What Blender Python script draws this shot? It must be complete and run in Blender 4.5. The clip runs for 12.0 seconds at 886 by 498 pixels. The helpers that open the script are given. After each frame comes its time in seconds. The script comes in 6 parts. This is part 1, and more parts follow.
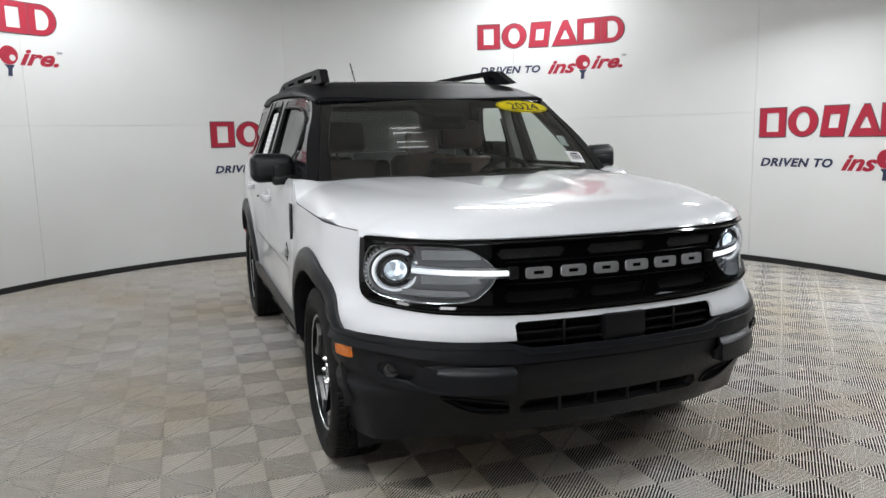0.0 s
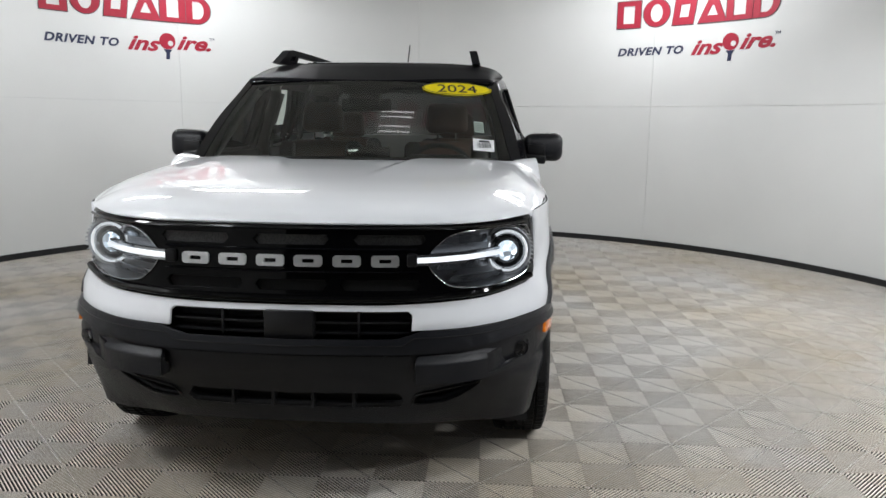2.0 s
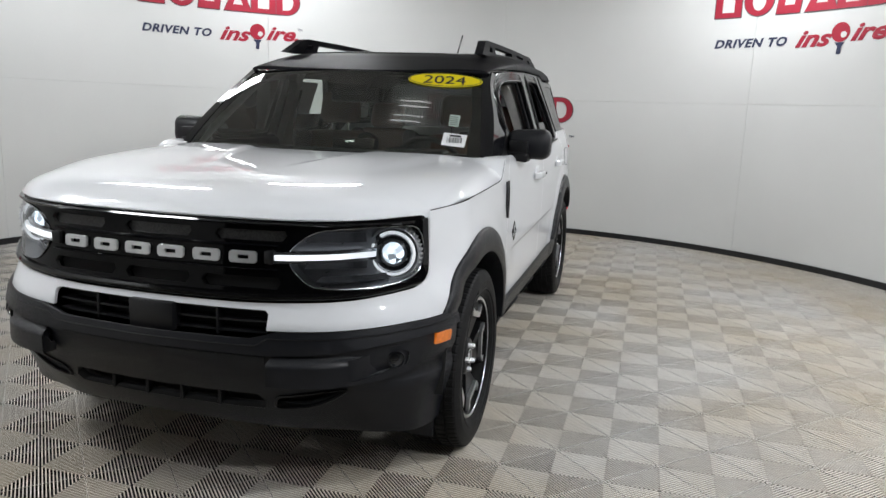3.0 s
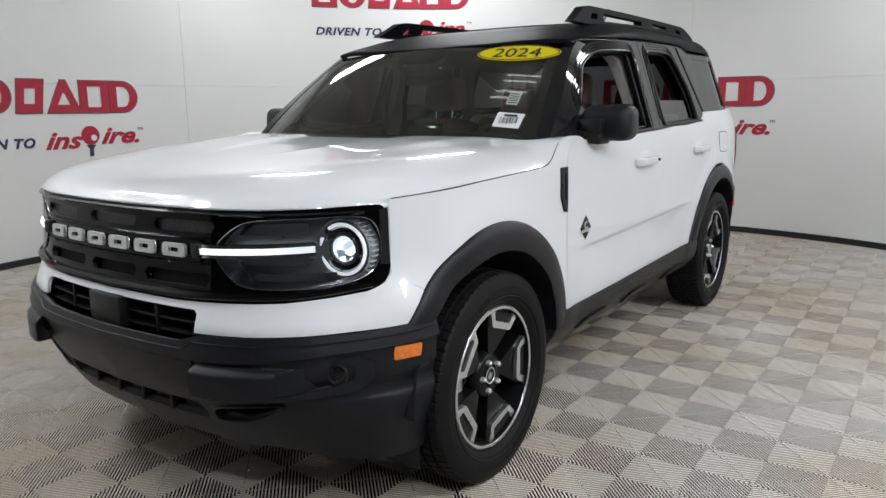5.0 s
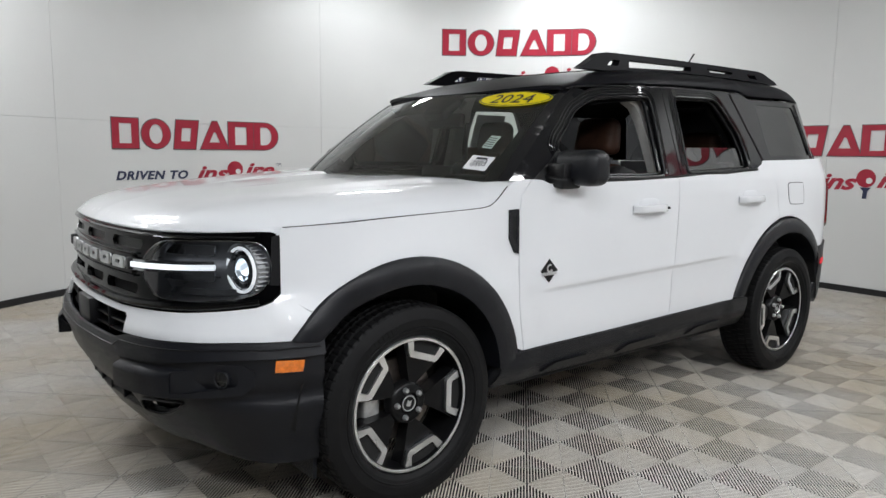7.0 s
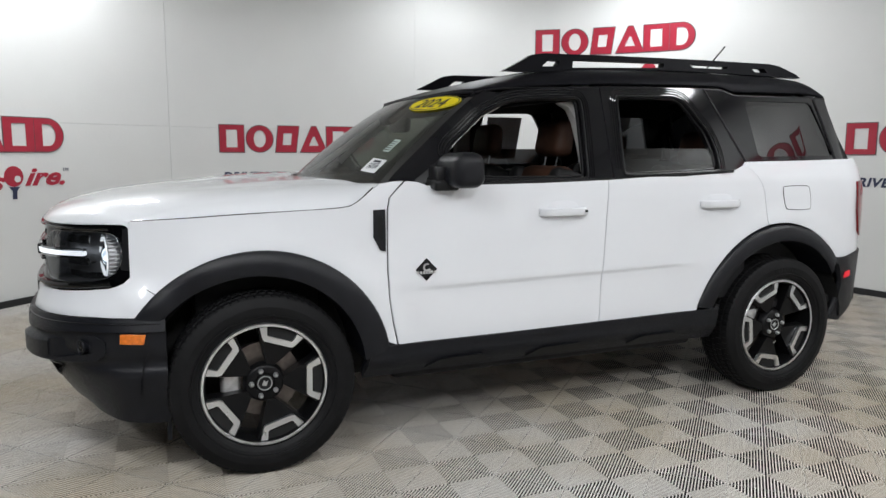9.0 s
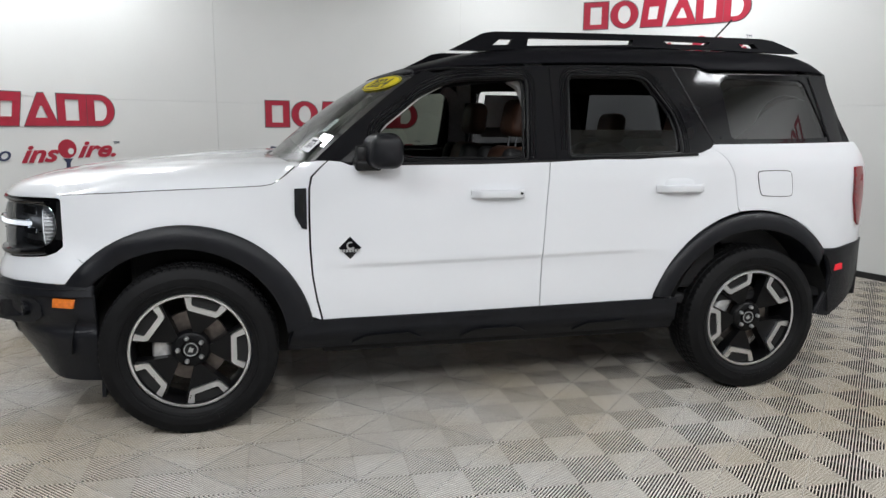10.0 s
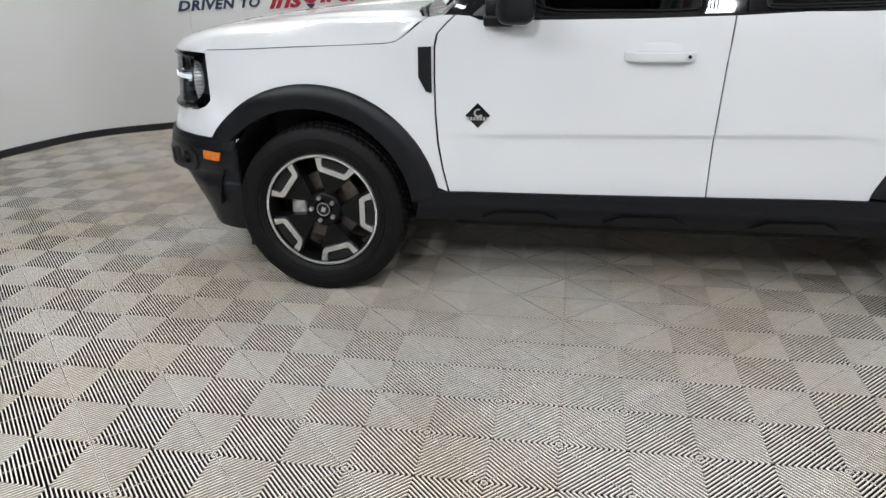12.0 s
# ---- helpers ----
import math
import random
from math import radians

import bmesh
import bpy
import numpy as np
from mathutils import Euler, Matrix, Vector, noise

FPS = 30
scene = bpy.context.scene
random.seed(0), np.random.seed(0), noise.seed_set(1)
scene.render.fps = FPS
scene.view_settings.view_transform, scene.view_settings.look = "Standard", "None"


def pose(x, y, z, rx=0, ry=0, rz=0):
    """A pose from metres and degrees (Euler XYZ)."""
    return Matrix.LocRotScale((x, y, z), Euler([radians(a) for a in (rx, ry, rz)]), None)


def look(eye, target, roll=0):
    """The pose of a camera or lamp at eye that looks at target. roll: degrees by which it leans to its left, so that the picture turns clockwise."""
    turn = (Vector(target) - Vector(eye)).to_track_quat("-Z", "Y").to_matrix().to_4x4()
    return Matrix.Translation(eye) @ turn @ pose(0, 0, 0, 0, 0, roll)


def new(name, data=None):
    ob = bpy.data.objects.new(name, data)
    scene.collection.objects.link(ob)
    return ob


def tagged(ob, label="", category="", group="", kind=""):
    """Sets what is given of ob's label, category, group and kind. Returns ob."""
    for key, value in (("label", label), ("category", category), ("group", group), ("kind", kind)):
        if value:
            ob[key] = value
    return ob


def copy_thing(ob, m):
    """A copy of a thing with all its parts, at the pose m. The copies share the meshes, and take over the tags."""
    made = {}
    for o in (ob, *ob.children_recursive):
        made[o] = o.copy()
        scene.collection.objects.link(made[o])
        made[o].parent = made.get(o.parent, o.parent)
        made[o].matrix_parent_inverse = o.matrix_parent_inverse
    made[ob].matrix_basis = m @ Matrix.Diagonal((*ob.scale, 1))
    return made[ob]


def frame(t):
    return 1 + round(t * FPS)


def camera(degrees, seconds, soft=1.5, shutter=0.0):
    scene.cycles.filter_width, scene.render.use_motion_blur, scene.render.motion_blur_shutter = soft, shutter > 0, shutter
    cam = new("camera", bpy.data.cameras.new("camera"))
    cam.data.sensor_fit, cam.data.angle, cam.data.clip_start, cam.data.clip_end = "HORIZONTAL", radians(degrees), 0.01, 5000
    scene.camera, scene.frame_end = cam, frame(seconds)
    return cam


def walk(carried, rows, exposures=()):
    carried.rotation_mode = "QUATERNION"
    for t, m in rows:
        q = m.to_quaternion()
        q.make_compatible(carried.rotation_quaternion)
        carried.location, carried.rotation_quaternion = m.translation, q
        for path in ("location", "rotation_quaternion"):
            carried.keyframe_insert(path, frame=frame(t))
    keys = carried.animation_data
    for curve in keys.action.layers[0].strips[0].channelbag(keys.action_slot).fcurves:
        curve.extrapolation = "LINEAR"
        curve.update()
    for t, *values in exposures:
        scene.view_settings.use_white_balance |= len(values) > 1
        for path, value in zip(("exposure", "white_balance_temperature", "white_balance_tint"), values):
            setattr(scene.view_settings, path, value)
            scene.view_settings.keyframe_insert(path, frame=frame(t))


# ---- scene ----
cam = camera(63.3, 12.0)
PATH = [
    (0, (-1.417, -4.267, 1.341), (-0.749, -2.408, 1.027), -1.2),
    (0.5, (-0.93, -4.3, 1.329), (-0.433, -2.39, 1.007), -1.2),
    (1, (-0.404, -4.405, 1.34), (-0.098, -2.456, 1.013), -0.9),
    (1.5, (0.11, -4.429, 1.329), (0.207, -2.46, 0.991), -0.3),
    (2, (0.633, -4.386, 1.322), (0.508, -2.421, 0.972), 0.6),
    (2.5, (1.087, -4.294, 1.326), (0.747, -2.357, 0.96), 1.5),
    (2.7, (1.256, -4.213, 1.342), (0.836, -2.293, 0.971), 1.8),
    (4.3, (2.014, -3.406, 1.286), (1.057, -1.694, 0.894), -0.0),
    (4.5, (2.023, -3.362, 1.277), (1.011, -1.682, 0.884), -0.4),
    (5, (2.053, -3.321, 1.255), (0.92, -1.718, 0.872), -0.6),
    (5.5, (2.155, -3.252, 1.249), (0.914, -1.725, 0.894), -0.6),
    (6, (2.395, -3.174, 1.267), (1.041, -1.739, 0.937), -0.3),
    (6.5, (2.605, -3.003, 1.263), (1.155, -1.657, 0.972), 0.2),
    (7, (2.836, -2.79, 1.25), (1.291, -1.548, 0.983), 0.6),
    (7.2, (2.943, -2.705, 1.267), (1.354, -1.519, 1.004), 0.6),
    (8.8, (3.57, -1.886, 1.283), (1.762, -1.076, 1.013), 0.3),
    (9, (3.64, -1.723, 1.271), (1.806, -0.973, 1.001), 0.2),
    (9.5, (3.767, -1.369, 1.267), (1.886, -0.759, 0.969), 0.2),
    (10, (3.903, -0.984, 1.306), (1.987, -0.526, 0.963), 0.6),
    (10.5, (3.978, -0.592, 1.365), (2.048, -0.289, 0.939), 1.2),
    (11, (4.057, -0.315, 1.423), (2.127, -0.206, 0.912), 1.3),
    (11.5, (3.941, -0.287, 1.362), (2.042, -0.381, 0.74), 0.9),
    (12, (3.606, -0.32, 1.348), (1.783, -0.65, 0.595), -1.1),
]
walk(cam, [(t, look(e, g, r)) for t, e, g, r in PATH])

from mathutils import geometry

# ---------------------------------------------------------------- light
world = bpy.data.worlds.new("world")
scene.world = world
world.use_nodes = True
world.node_tree.nodes["Background"].inputs[0].default_value = (0.75, 0.8, 0.9, 1)
world.node_tree.nodes["Background"].inputs[1].default_value = 0.02
CEIL = 3.3
LAMPS = ((1.95, 2.75, 1.0), (-1.95, 2.75, 0.80), (-3.0, 1.1, 0.55), (-2.8, -2.2, 0.62), (-1.9, -3.1, 1.0), (3.3, -4.0, 0.95),
         (5.2, -3.2, 1.25), (5.2, -0.8, 2.4), (-2.6, -5.0, 1.2))      # x, y, strength of unseen tube fittings, added to balance the brightness
SPOTS = ((2.75, -2.75, 0.5, 0.0), (3.15, -2.30, 0.5, 0.0), (3.14, 0.66, 0.6, 0.47))      # x, y, strength, length of stem of the round fittings
LAMP_WATTS = 48.0


def ceiling_lamp(x, y, deep=0.28, watts=LAMP_WATTS, drop=0.108):
    data = bpy.data.lights.new("tube_light", "AREA")
    data.shape, data.size, data.size_y = "RECTANGLE", 1.2, deep
    data.energy, data.color = watts, (0.955, 0.98, 1.01)
    lamp = new("tube_light", data)
    lamp.matrix_world = pose(x, y, CEIL - drop)
    return lamp


for px, py, k in LAMPS:
    ceiling_lamp(px, py, watts=LAMP_WATTS * k)
for px, py, k, stem in SPOTS:
    lamp = ceiling_lamp(px, py, watts=LAMP_WATTS * k, drop=0.108 + stem)
    lamp.data.shape, lamp.data.size = "DISK", 0.26
    lamp.data.spread = radians(140)

# ---------------------------------------------------------------- materials


def material(name, color, rough=0.5, metal=0.0, coat=0.0, var=0.0, scale=8.0, bump=0.0, bump_scale=200.0, rough_var=0.0,
             spec=0.5, coat_rough=0.03):
    m = bpy.data.materials.new(name)
    m.use_nodes = True
    n, l = m.node_tree.nodes, m.node_tree.links
    b = n["Principled BSDF"]
    b.inputs["Base Color"].default_value = (*color, 1)
    b.inputs["Roughness"].default_value = rough
    b.inputs["Metallic"].default_value = metal
    b.inputs["Coat Weight"].default_value = coat
    b.inputs["Coat Roughness"].default_value = coat_rough
    b.inputs["Specular IOR Level"].default_value = spec
    co = n.new("ShaderNodeTexCoord")
    if var or rough_var:
        t = n.new("ShaderNodeTexNoise")
        t.inputs["Scale"].default_value, t.inputs["Detail"].default_value = scale, 6
        l.new(co.outputs["Object"], t.inputs["Vector"])
        if var:
            r = n.new("ShaderNodeValToRGB")
            r.color_ramp.elements[0].position, r.color_ramp.elements[1].position = 0.3, 0.7
            r.color_ramp.elements[0].color = (*[max(0, c * (1 - var)) for c in color], 1)
            r.color_ramp.elements[1].color = (*[min(1, c * (1 + var)) for c in color], 1)
            l.new(t.outputs["Fac"], r.inputs["Fac"])
            l.new(r.outputs["Color"], b.inputs["Base Color"])
        if rough_var:
            q = n.new("ShaderNodeMapRange")
            q.inputs["To Min"].default_value, q.inputs["To Max"].default_value = rough - rough_var, rough + rough_var
            l.new(t.outputs["Fac"], q.inputs["Value"])
            l.new(q.outputs["Result"], b.inputs["Roughness"])
    if bump:
        t = n.new("ShaderNodeTexNoise")
        t.inputs["Scale"].default_value, t.inputs["Detail"].default_value = bump_scale, 3
        l.new(co.outputs["Object"], t.inputs["Vector"])
        k = n.new("ShaderNodeBump")
        k.inputs["Strength"].default_value, k.inputs["Distance"].default_value = 1.0, bump
        l.new(t.outputs["Fac"], k.inputs["Height"])
        l.new(k.outputs["Normal"], b.inputs["Normal"])
    return m


def glass_material(name, tint, gloss=1.5):
    m = bpy.data.materials.new(name)
    m.use_nodes = True
    n, l = m.node_tree.nodes, m.node_tree.links
    n.clear()
    out, mix, tr, gl, fr = (n.new(k) for k in ("ShaderNodeOutputMaterial", "ShaderNodeMixShader", "ShaderNodeBsdfTransparent",
                                               "ShaderNodeBsdfGlossy", "ShaderNodeFresnel"))
    tr.inputs["Color"].default_value = (*tint, 1)
    gl.inputs["Roughness"].default_value = 0.01
    fr.inputs["IOR"].default_value = gloss
    l.new(fr.outputs[0], mix.inputs[0])
    l.new(tr.outputs[0], mix.inputs[1])
    l.new(gl.outputs[0], mix.inputs[2])
    l.new(mix.outputs[0], out.inputs[0])
    return m


def glow_material(name, color, strength):
    m = bpy.data.materials.new(name)
    m.use_nodes = True
    b = m.node_tree.nodes["Principled BSDF"]
    b.inputs["Base Color"].default_value = (0.8, 0.8, 0.8, 1)
    b.inputs["Emission Color"].default_value = (*color, 1)
    b.inputs["Emission Strength"].default_value = strength
    return m


def two_tone(name, a, b_, scale, rough, bump):
    """Speckled material with fine grain, for mesh inserts and cloth."""
    m = material(name, a, rough, bump=bump, bump_scale=scale)
    n, l = m.node_tree.nodes, m.node_tree.links
    v = n.new("ShaderNodeTexVoronoi")
    v.inputs["Scale"].default_value = scale
    c = n.new("ShaderNodeTexCoord")
    l.new(c.outputs["Object"], v.inputs["Vector"])
    r = n.new("ShaderNodeValToRGB")
    r.color_ramp.elements[0].position, r.color_ramp.elements[1].position = 0.25, 0.6
    r.color_ramp.elements[0].color, r.color_ramp.elements[1].color = (*a, 1), (*b_, 1)
    l.new(v.outputs["Distance"], r.inputs["Fac"])
    l.new(r.outputs["Color"], n["Principled BSDF"].inputs["Base Color"])
    return m


WHITE = material("white_paint", (0.755, 0.77, 0.80), 0.36, coat=0.9, var=0.012, scale=3, coat_rough=0.04, spec=0.3)
BLACK = material("gloss_black", (0.004, 0.004, 0.005), 0.07, rough_var=0.02, scale=4)
PLASTIC = material("black_plastic", (0.0072, 0.0078, 0.0104), 0.33, var=0.15, scale=20, bump=0.0006, bump_scale=900, rough_var=0.06, spec=0.3)
SATINBLACK = material("gloss_black_paint", (0.0085, 0.0085, 0.0102), 0.055, rough_var=0.015, scale=6, var=0.06, spec=0.3)
GRILLE = material("grille_black", (0.0015, 0.0015, 0.0018), 0.045, rough_var=0.015, scale=9, spec=0.14)
TRIM = material("satin_black_trim", (0.006, 0.006, 0.007), 0.38, var=0.15, scale=15, rough_var=0.06, spec=0.35)
DARK = material("dark_liner", (0.006, 0.006, 0.006), 0.85, var=0.3, scale=12)
RUBBER = material("tyre_rubber", (0.0065, 0.0065, 0.007), 0.55, var=0.25, scale=25, bump=0.0006, bump_scale=300, rough_var=0.1, spec=0.16)
ALLOY = material("machined_alloy", (0.84, 0.85, 0.87), 0.30, metal=1.0, rough_var=0.06, scale=30)
RIMBLACK = material("black_alloy", (0.004, 0.004, 0.0045), 0.34, spec=0.22, rough_var=0.05, scale=20)
STEEL = material("brake_steel", (0.20, 0.175, 0.16), 0.42, metal=1.0, var=0.2, scale=40)
CALIPER = material("caliper_grey", (0.62, 0.62, 0.62), 0.45, metal=0.6, var=0.2, scale=30)
CHROME = material("chrome", (0.85, 0.86, 0.88), 0.08, metal=1.0)
SATIN = material("satin_silver", (0.62, 0.63, 0.64), 0.34, metal=0.85, rough_var=0.05, scale=50)
LAMPCHROME = material("lamp_reflector", (0.45, 0.46, 0.48), 0.14, metal=1.0, rough_var=0.05, scale=40)
LAMPDARK = material("lamp_bezel", (0.05, 0.052, 0.055), 0.22, metal=0.3, rough_var=0.05, scale=25)
LAMPSILVER = material("lamp_silver", (0.42, 0.43, 0.45), 0.34, metal=0.35, rough_var=0.06, scale=40)
LAMPBOWL = material("lamp_bowl_chrome", (0.26, 0.265, 0.28), 0.30, metal=0.75, rough_var=0.08, scale=30)
ROOFBLACK = material("roof_black", (0.0125, 0.0125, 0.0150), 0.42, rough_var=0.04, scale=6, var=0.06, spec=0.03)
AMBER = material("amber_lens", (0.64, 0.155, 0.006), 0.15, coat=1.0, var=0.25, scale=60)
RED = material("red_lens", (0.21, 0.007, 0.014), 0.12, coat=1.0, var=0.2, scale=60)
GLOW = glow_material("lamp_glow", (0.92, 0.96, 1.0), 0.7)
GLOW.node_tree.nodes["Principled BSDF"].inputs["Base Color"].default_value = (0.35, 0.36, 0.37, 1)
GLOWBAR = glow_material("bar_glow", (0.90, 0.95, 1.0), 0.85)
BEAM = glow_material("projector_glow", (0.80, 0.91, 1.0), 1.0)
_n, _l = BEAM.node_tree.nodes, BEAM.node_tree.links       # a cut-glass lens, lit unevenly from behind
_v, _r, _c = _n.new("ShaderNodeTexVoronoi"), _n.new("ShaderNodeMapRange"), _n.new("ShaderNodeTexCoord")
_v.inputs["Scale"].default_value = 48
_l.new(_c.outputs["Object"], _v.inputs["Vector"])
_r.inputs["From Min"].default_value, _r.inputs["From Max"].default_value = 0.15, 0.85
_r.inputs["To Min"].default_value, _r.inputs["To Max"].default_value = 0.05, 2.0
_l.new(_v.outputs["Color"], _r.inputs["Value"])
_l.new(_r.outputs["Result"], _n["Principled BSDF"].inputs["Emission Strength"])
_n["Principled BSDF"].inputs["Base Color"].default_value = (0.25, 0.3, 0.36, 1)
_n["Principled BSDF"].inputs["Roughness"].default_value = 0.05
REDGLOW = glow_material("marker_glow", (1.0, 0.03, 0.05), 0.35)
REDGLOW.node_tree.nodes["Principled BSDF"].inputs["Base Color"].default_value = (0.45, 0.01, 0.02, 1)
SHIELD = glass_material("windscreen_glass", (0.62, 0.68, 0.63), 1.9)
CLEAR = glass_material("side_glass", (0.15, 0.165, 0.14), 1.6)
PRIVACY = glass_material("privacy_glass", (0.07, 0.072, 0.076), 1.75)
LENS = glass_material("lamp_lens", (0.93, 0.95, 0.97), 1.7)
MESH = two_tone("grille_mesh", (0.002, 0.002, 0.002), (0.03, 0.03, 0.03), 190, 0.45, 0.001)
LEATHER = material("brown_leather", (0.098, 0.045, 0.028), 0.5, var=0.2, scale=14, bump=0.0008, bump_scale=260, rough_var=0.08)
CABIN = material("cabin_black", (0.014, 0.014, 0.015), 0.6, var=0.2, scale=18, bump=0.0005, bump_scale=400)
CABINGREY = material("cabin_grey", (0.66, 0.65, 0.63), 0.75, var=0.08, scale=20, bump=0.0004, bump_scale=500)
PAPER = material("sticker_paper", (0.82, 0.83, 0.84), 0.5, var=0.03, scale=30)
INK = material("print_ink", (0.02, 0.02, 0.03), 0.6, var=0.1, scale=50)
YELLOW = material("yellow_sticker", (0.90, 0.74, 0.015), 0.6, var=0.05, scale=20, spec=0.15)
NAVY = material("navy_vinyl", (0.022, 0.030, 0.075), 0.45, var=0.1, scale=12)
VINYLRED = material("red_vinyl", (0.36, 0.012, 0.035), 0.4, var=0.08, scale=12)
EDGEGREY = material("grey_vinyl", (0.10, 0.095, 0.10), 0.45, var=0.1, scale=12)
WALL = material("wall_paint", (0.67, 0.675, 0.665), 0.45, var=0.035, scale=0.9, bump=0.0006, bump_scale=60, rough_var=0.06)
SEAM = material("wall_joint", (0.55, 0.545, 0.53), 0.6, var=0.1, scale=8)
BASE = material("black_base", (0.010, 0.010, 0.011), 0.5, var=0.3, scale=10)
# near-black colour deepens the shade at the bottom of the rib gaps
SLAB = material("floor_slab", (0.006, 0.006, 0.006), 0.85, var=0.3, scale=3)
OUTER = material("dark_outer_wall", (0.045, 0.045, 0.047), 0.8, var=0.1, scale=2)
# shade between the ribs, painted near-black on their lower sides
GAP_SHADE = material("gap_shade", (0.012, 0.0115, 0.0105), 0.9, var=0.3, scale=20)
CEILM = material("ceiling_paint", (0.66, 0.67, 0.64), 0.85, var=0.04, scale=2)
FITTING = material("lamp_fitting", (0.75, 0.75, 0.74), 0.4, var=0.04, scale=6)
STRIP = glow_material("strip_glow", (1, 1, 1), 3.4)
TUBE = glow_material("tube_glow", (1, 0.985, 0.965), 4.0)


def tile_material(name, color, stain):
    m = material(name, color, 0.5, var=0.10, scale=26, bump=0.0003, bump_scale=350, rough_var=0.1, spec=0.3)
    n, l = m.node_tree.nodes, m.node_tree.links
    b = n["Principled BSDF"]
    src = b.inputs["Base Color"].links[0].from_socket
    info = n.new("ShaderNodeObjectInfo")
    mr = n.new("ShaderNodeMapRange")
    mr.inputs["To Min"].default_value, mr.inputs["To Max"].default_value = 0.94, 1.05
    l.new(info.outputs["Random"], mr.inputs["Value"])
    geo = n.new("ShaderNodeNewGeometry")
    dirt = n.new("ShaderNodeTexNoise")
    dirt.inputs["Scale"].default_value, dirt.inputs["Detail"].default_value = 0.9, 8
    l.new(geo.outputs["Position"], dirt.inputs["Vector"])
    dr = n.new("ShaderNodeValToRGB")
    dr.color_ramp.elements[0].position, dr.color_ramp.elements[1].position = 0.35, 0.62
    dr.color_ramp.elements[0].color, dr.color_ramp.elements[1].color = (*stain, 1), (1, 1, 1, 1)
    l.new(dirt.outputs["Fac"], dr.inputs["Fac"])
    m1, m2 = n.new("ShaderNodeMix"), n.new("ShaderNodeMix")
    for k in (m1, m2):
        k.data_type, k.blend_type = "RGBA", "MULTIPLY"
        k.inputs["Factor"].default_value = 1.0
    l.new(src, m1.inputs["A"])
    l.new(dr.outputs["Color"], m1.inputs["B"])
    l.new(m1.outputs["Result"], m2.inputs["A"])
    l.new(mr.outputs["Result"], m2.inputs["B"])
    l.new(m2.outputs["Result"], b.inputs["Base Color"])
    return m


TILE = tile_material("ribbed_tile", (0.71, 0.69, 0.655), (0.90, 0.83, 0.72))
FLANK = tile_material("shaded_stained_side", (0.415, 0.395, 0.358), (0.84, 0.76, 0.61))      # upper rib sides: tile colour darkened for shade, with tan stains

# ---------------------------------------------------------------- mesh helpers


def curve(xs, ys):
    """A smooth curve through a few stations (cubic Hermite)."""
    xs, ys = [float(a) for a in xs], [float(a) for a in ys]
    n = len(xs)
    d = [(ys[i + 1] - ys[i]) / (xs[i + 1] - xs[i]) for i in range(n - 1)]
    s = [d[0]] + [0.0 if d[i - 1] * d[i] <= 0 else 2 * d[i - 1] * d[i] / (d[i - 1] + d[i]) for i in range(1, n - 1)] + [d[-1]]

    def f(x):
        if x <= xs[0]:
            return ys[0] + s[0] * (x - xs[0])
        if x >= xs[-1]:
            return ys[-1] + s[-1] * (x - xs[-1])
        i = 0
        while x > xs[i + 1]:
            i += 1
        h = xs[i + 1] - xs[i]
        t = (x - xs[i]) / h
        a, b = t * t * (3 - 2 * t), t * t * t - t * t
        return ys[i] * (1 - a) + ys[i + 1] * a + h * (s[i] * (t ** 3 - 2 * t * t + t) + s[i + 1] * b)
    return f


def smooth(a, b, x):
    t = min(1, max(0, (x - a) / (b - a)))
    return t * t * (3 - 2 * t)


def link_mesh(name, mesh, mat, parent=None, label=""):
    ob = new(name, mesh)
    if mat and not mesh.materials:
        mesh.materials.append(mat)
    if parent:
        ob.parent = parent
    if label:
        tagged(ob, label)
    return ob


def part(name, bm, mat, parent, label="", smooth_on=True, angle=40):
    mesh = bpy.data.meshes.new(name)
    bmesh.ops.recalc_face_normals(bm, faces=bm.faces)
    lim = radians(angle)
    for f in bm.faces:
        f.smooth = smooth_on
    for e in bm.edges:
        if len(e.link_faces) == 2 and e.calc_face_angle(0) > lim:
            e.smooth = False
    bm.to_mesh(mesh)
    bm.free()
    return link_mesh(name, mesh, mat, parent, label)


def thing(name, label, category, kind="", group=""):
    return tagged(new(name), label, category, group, kind)


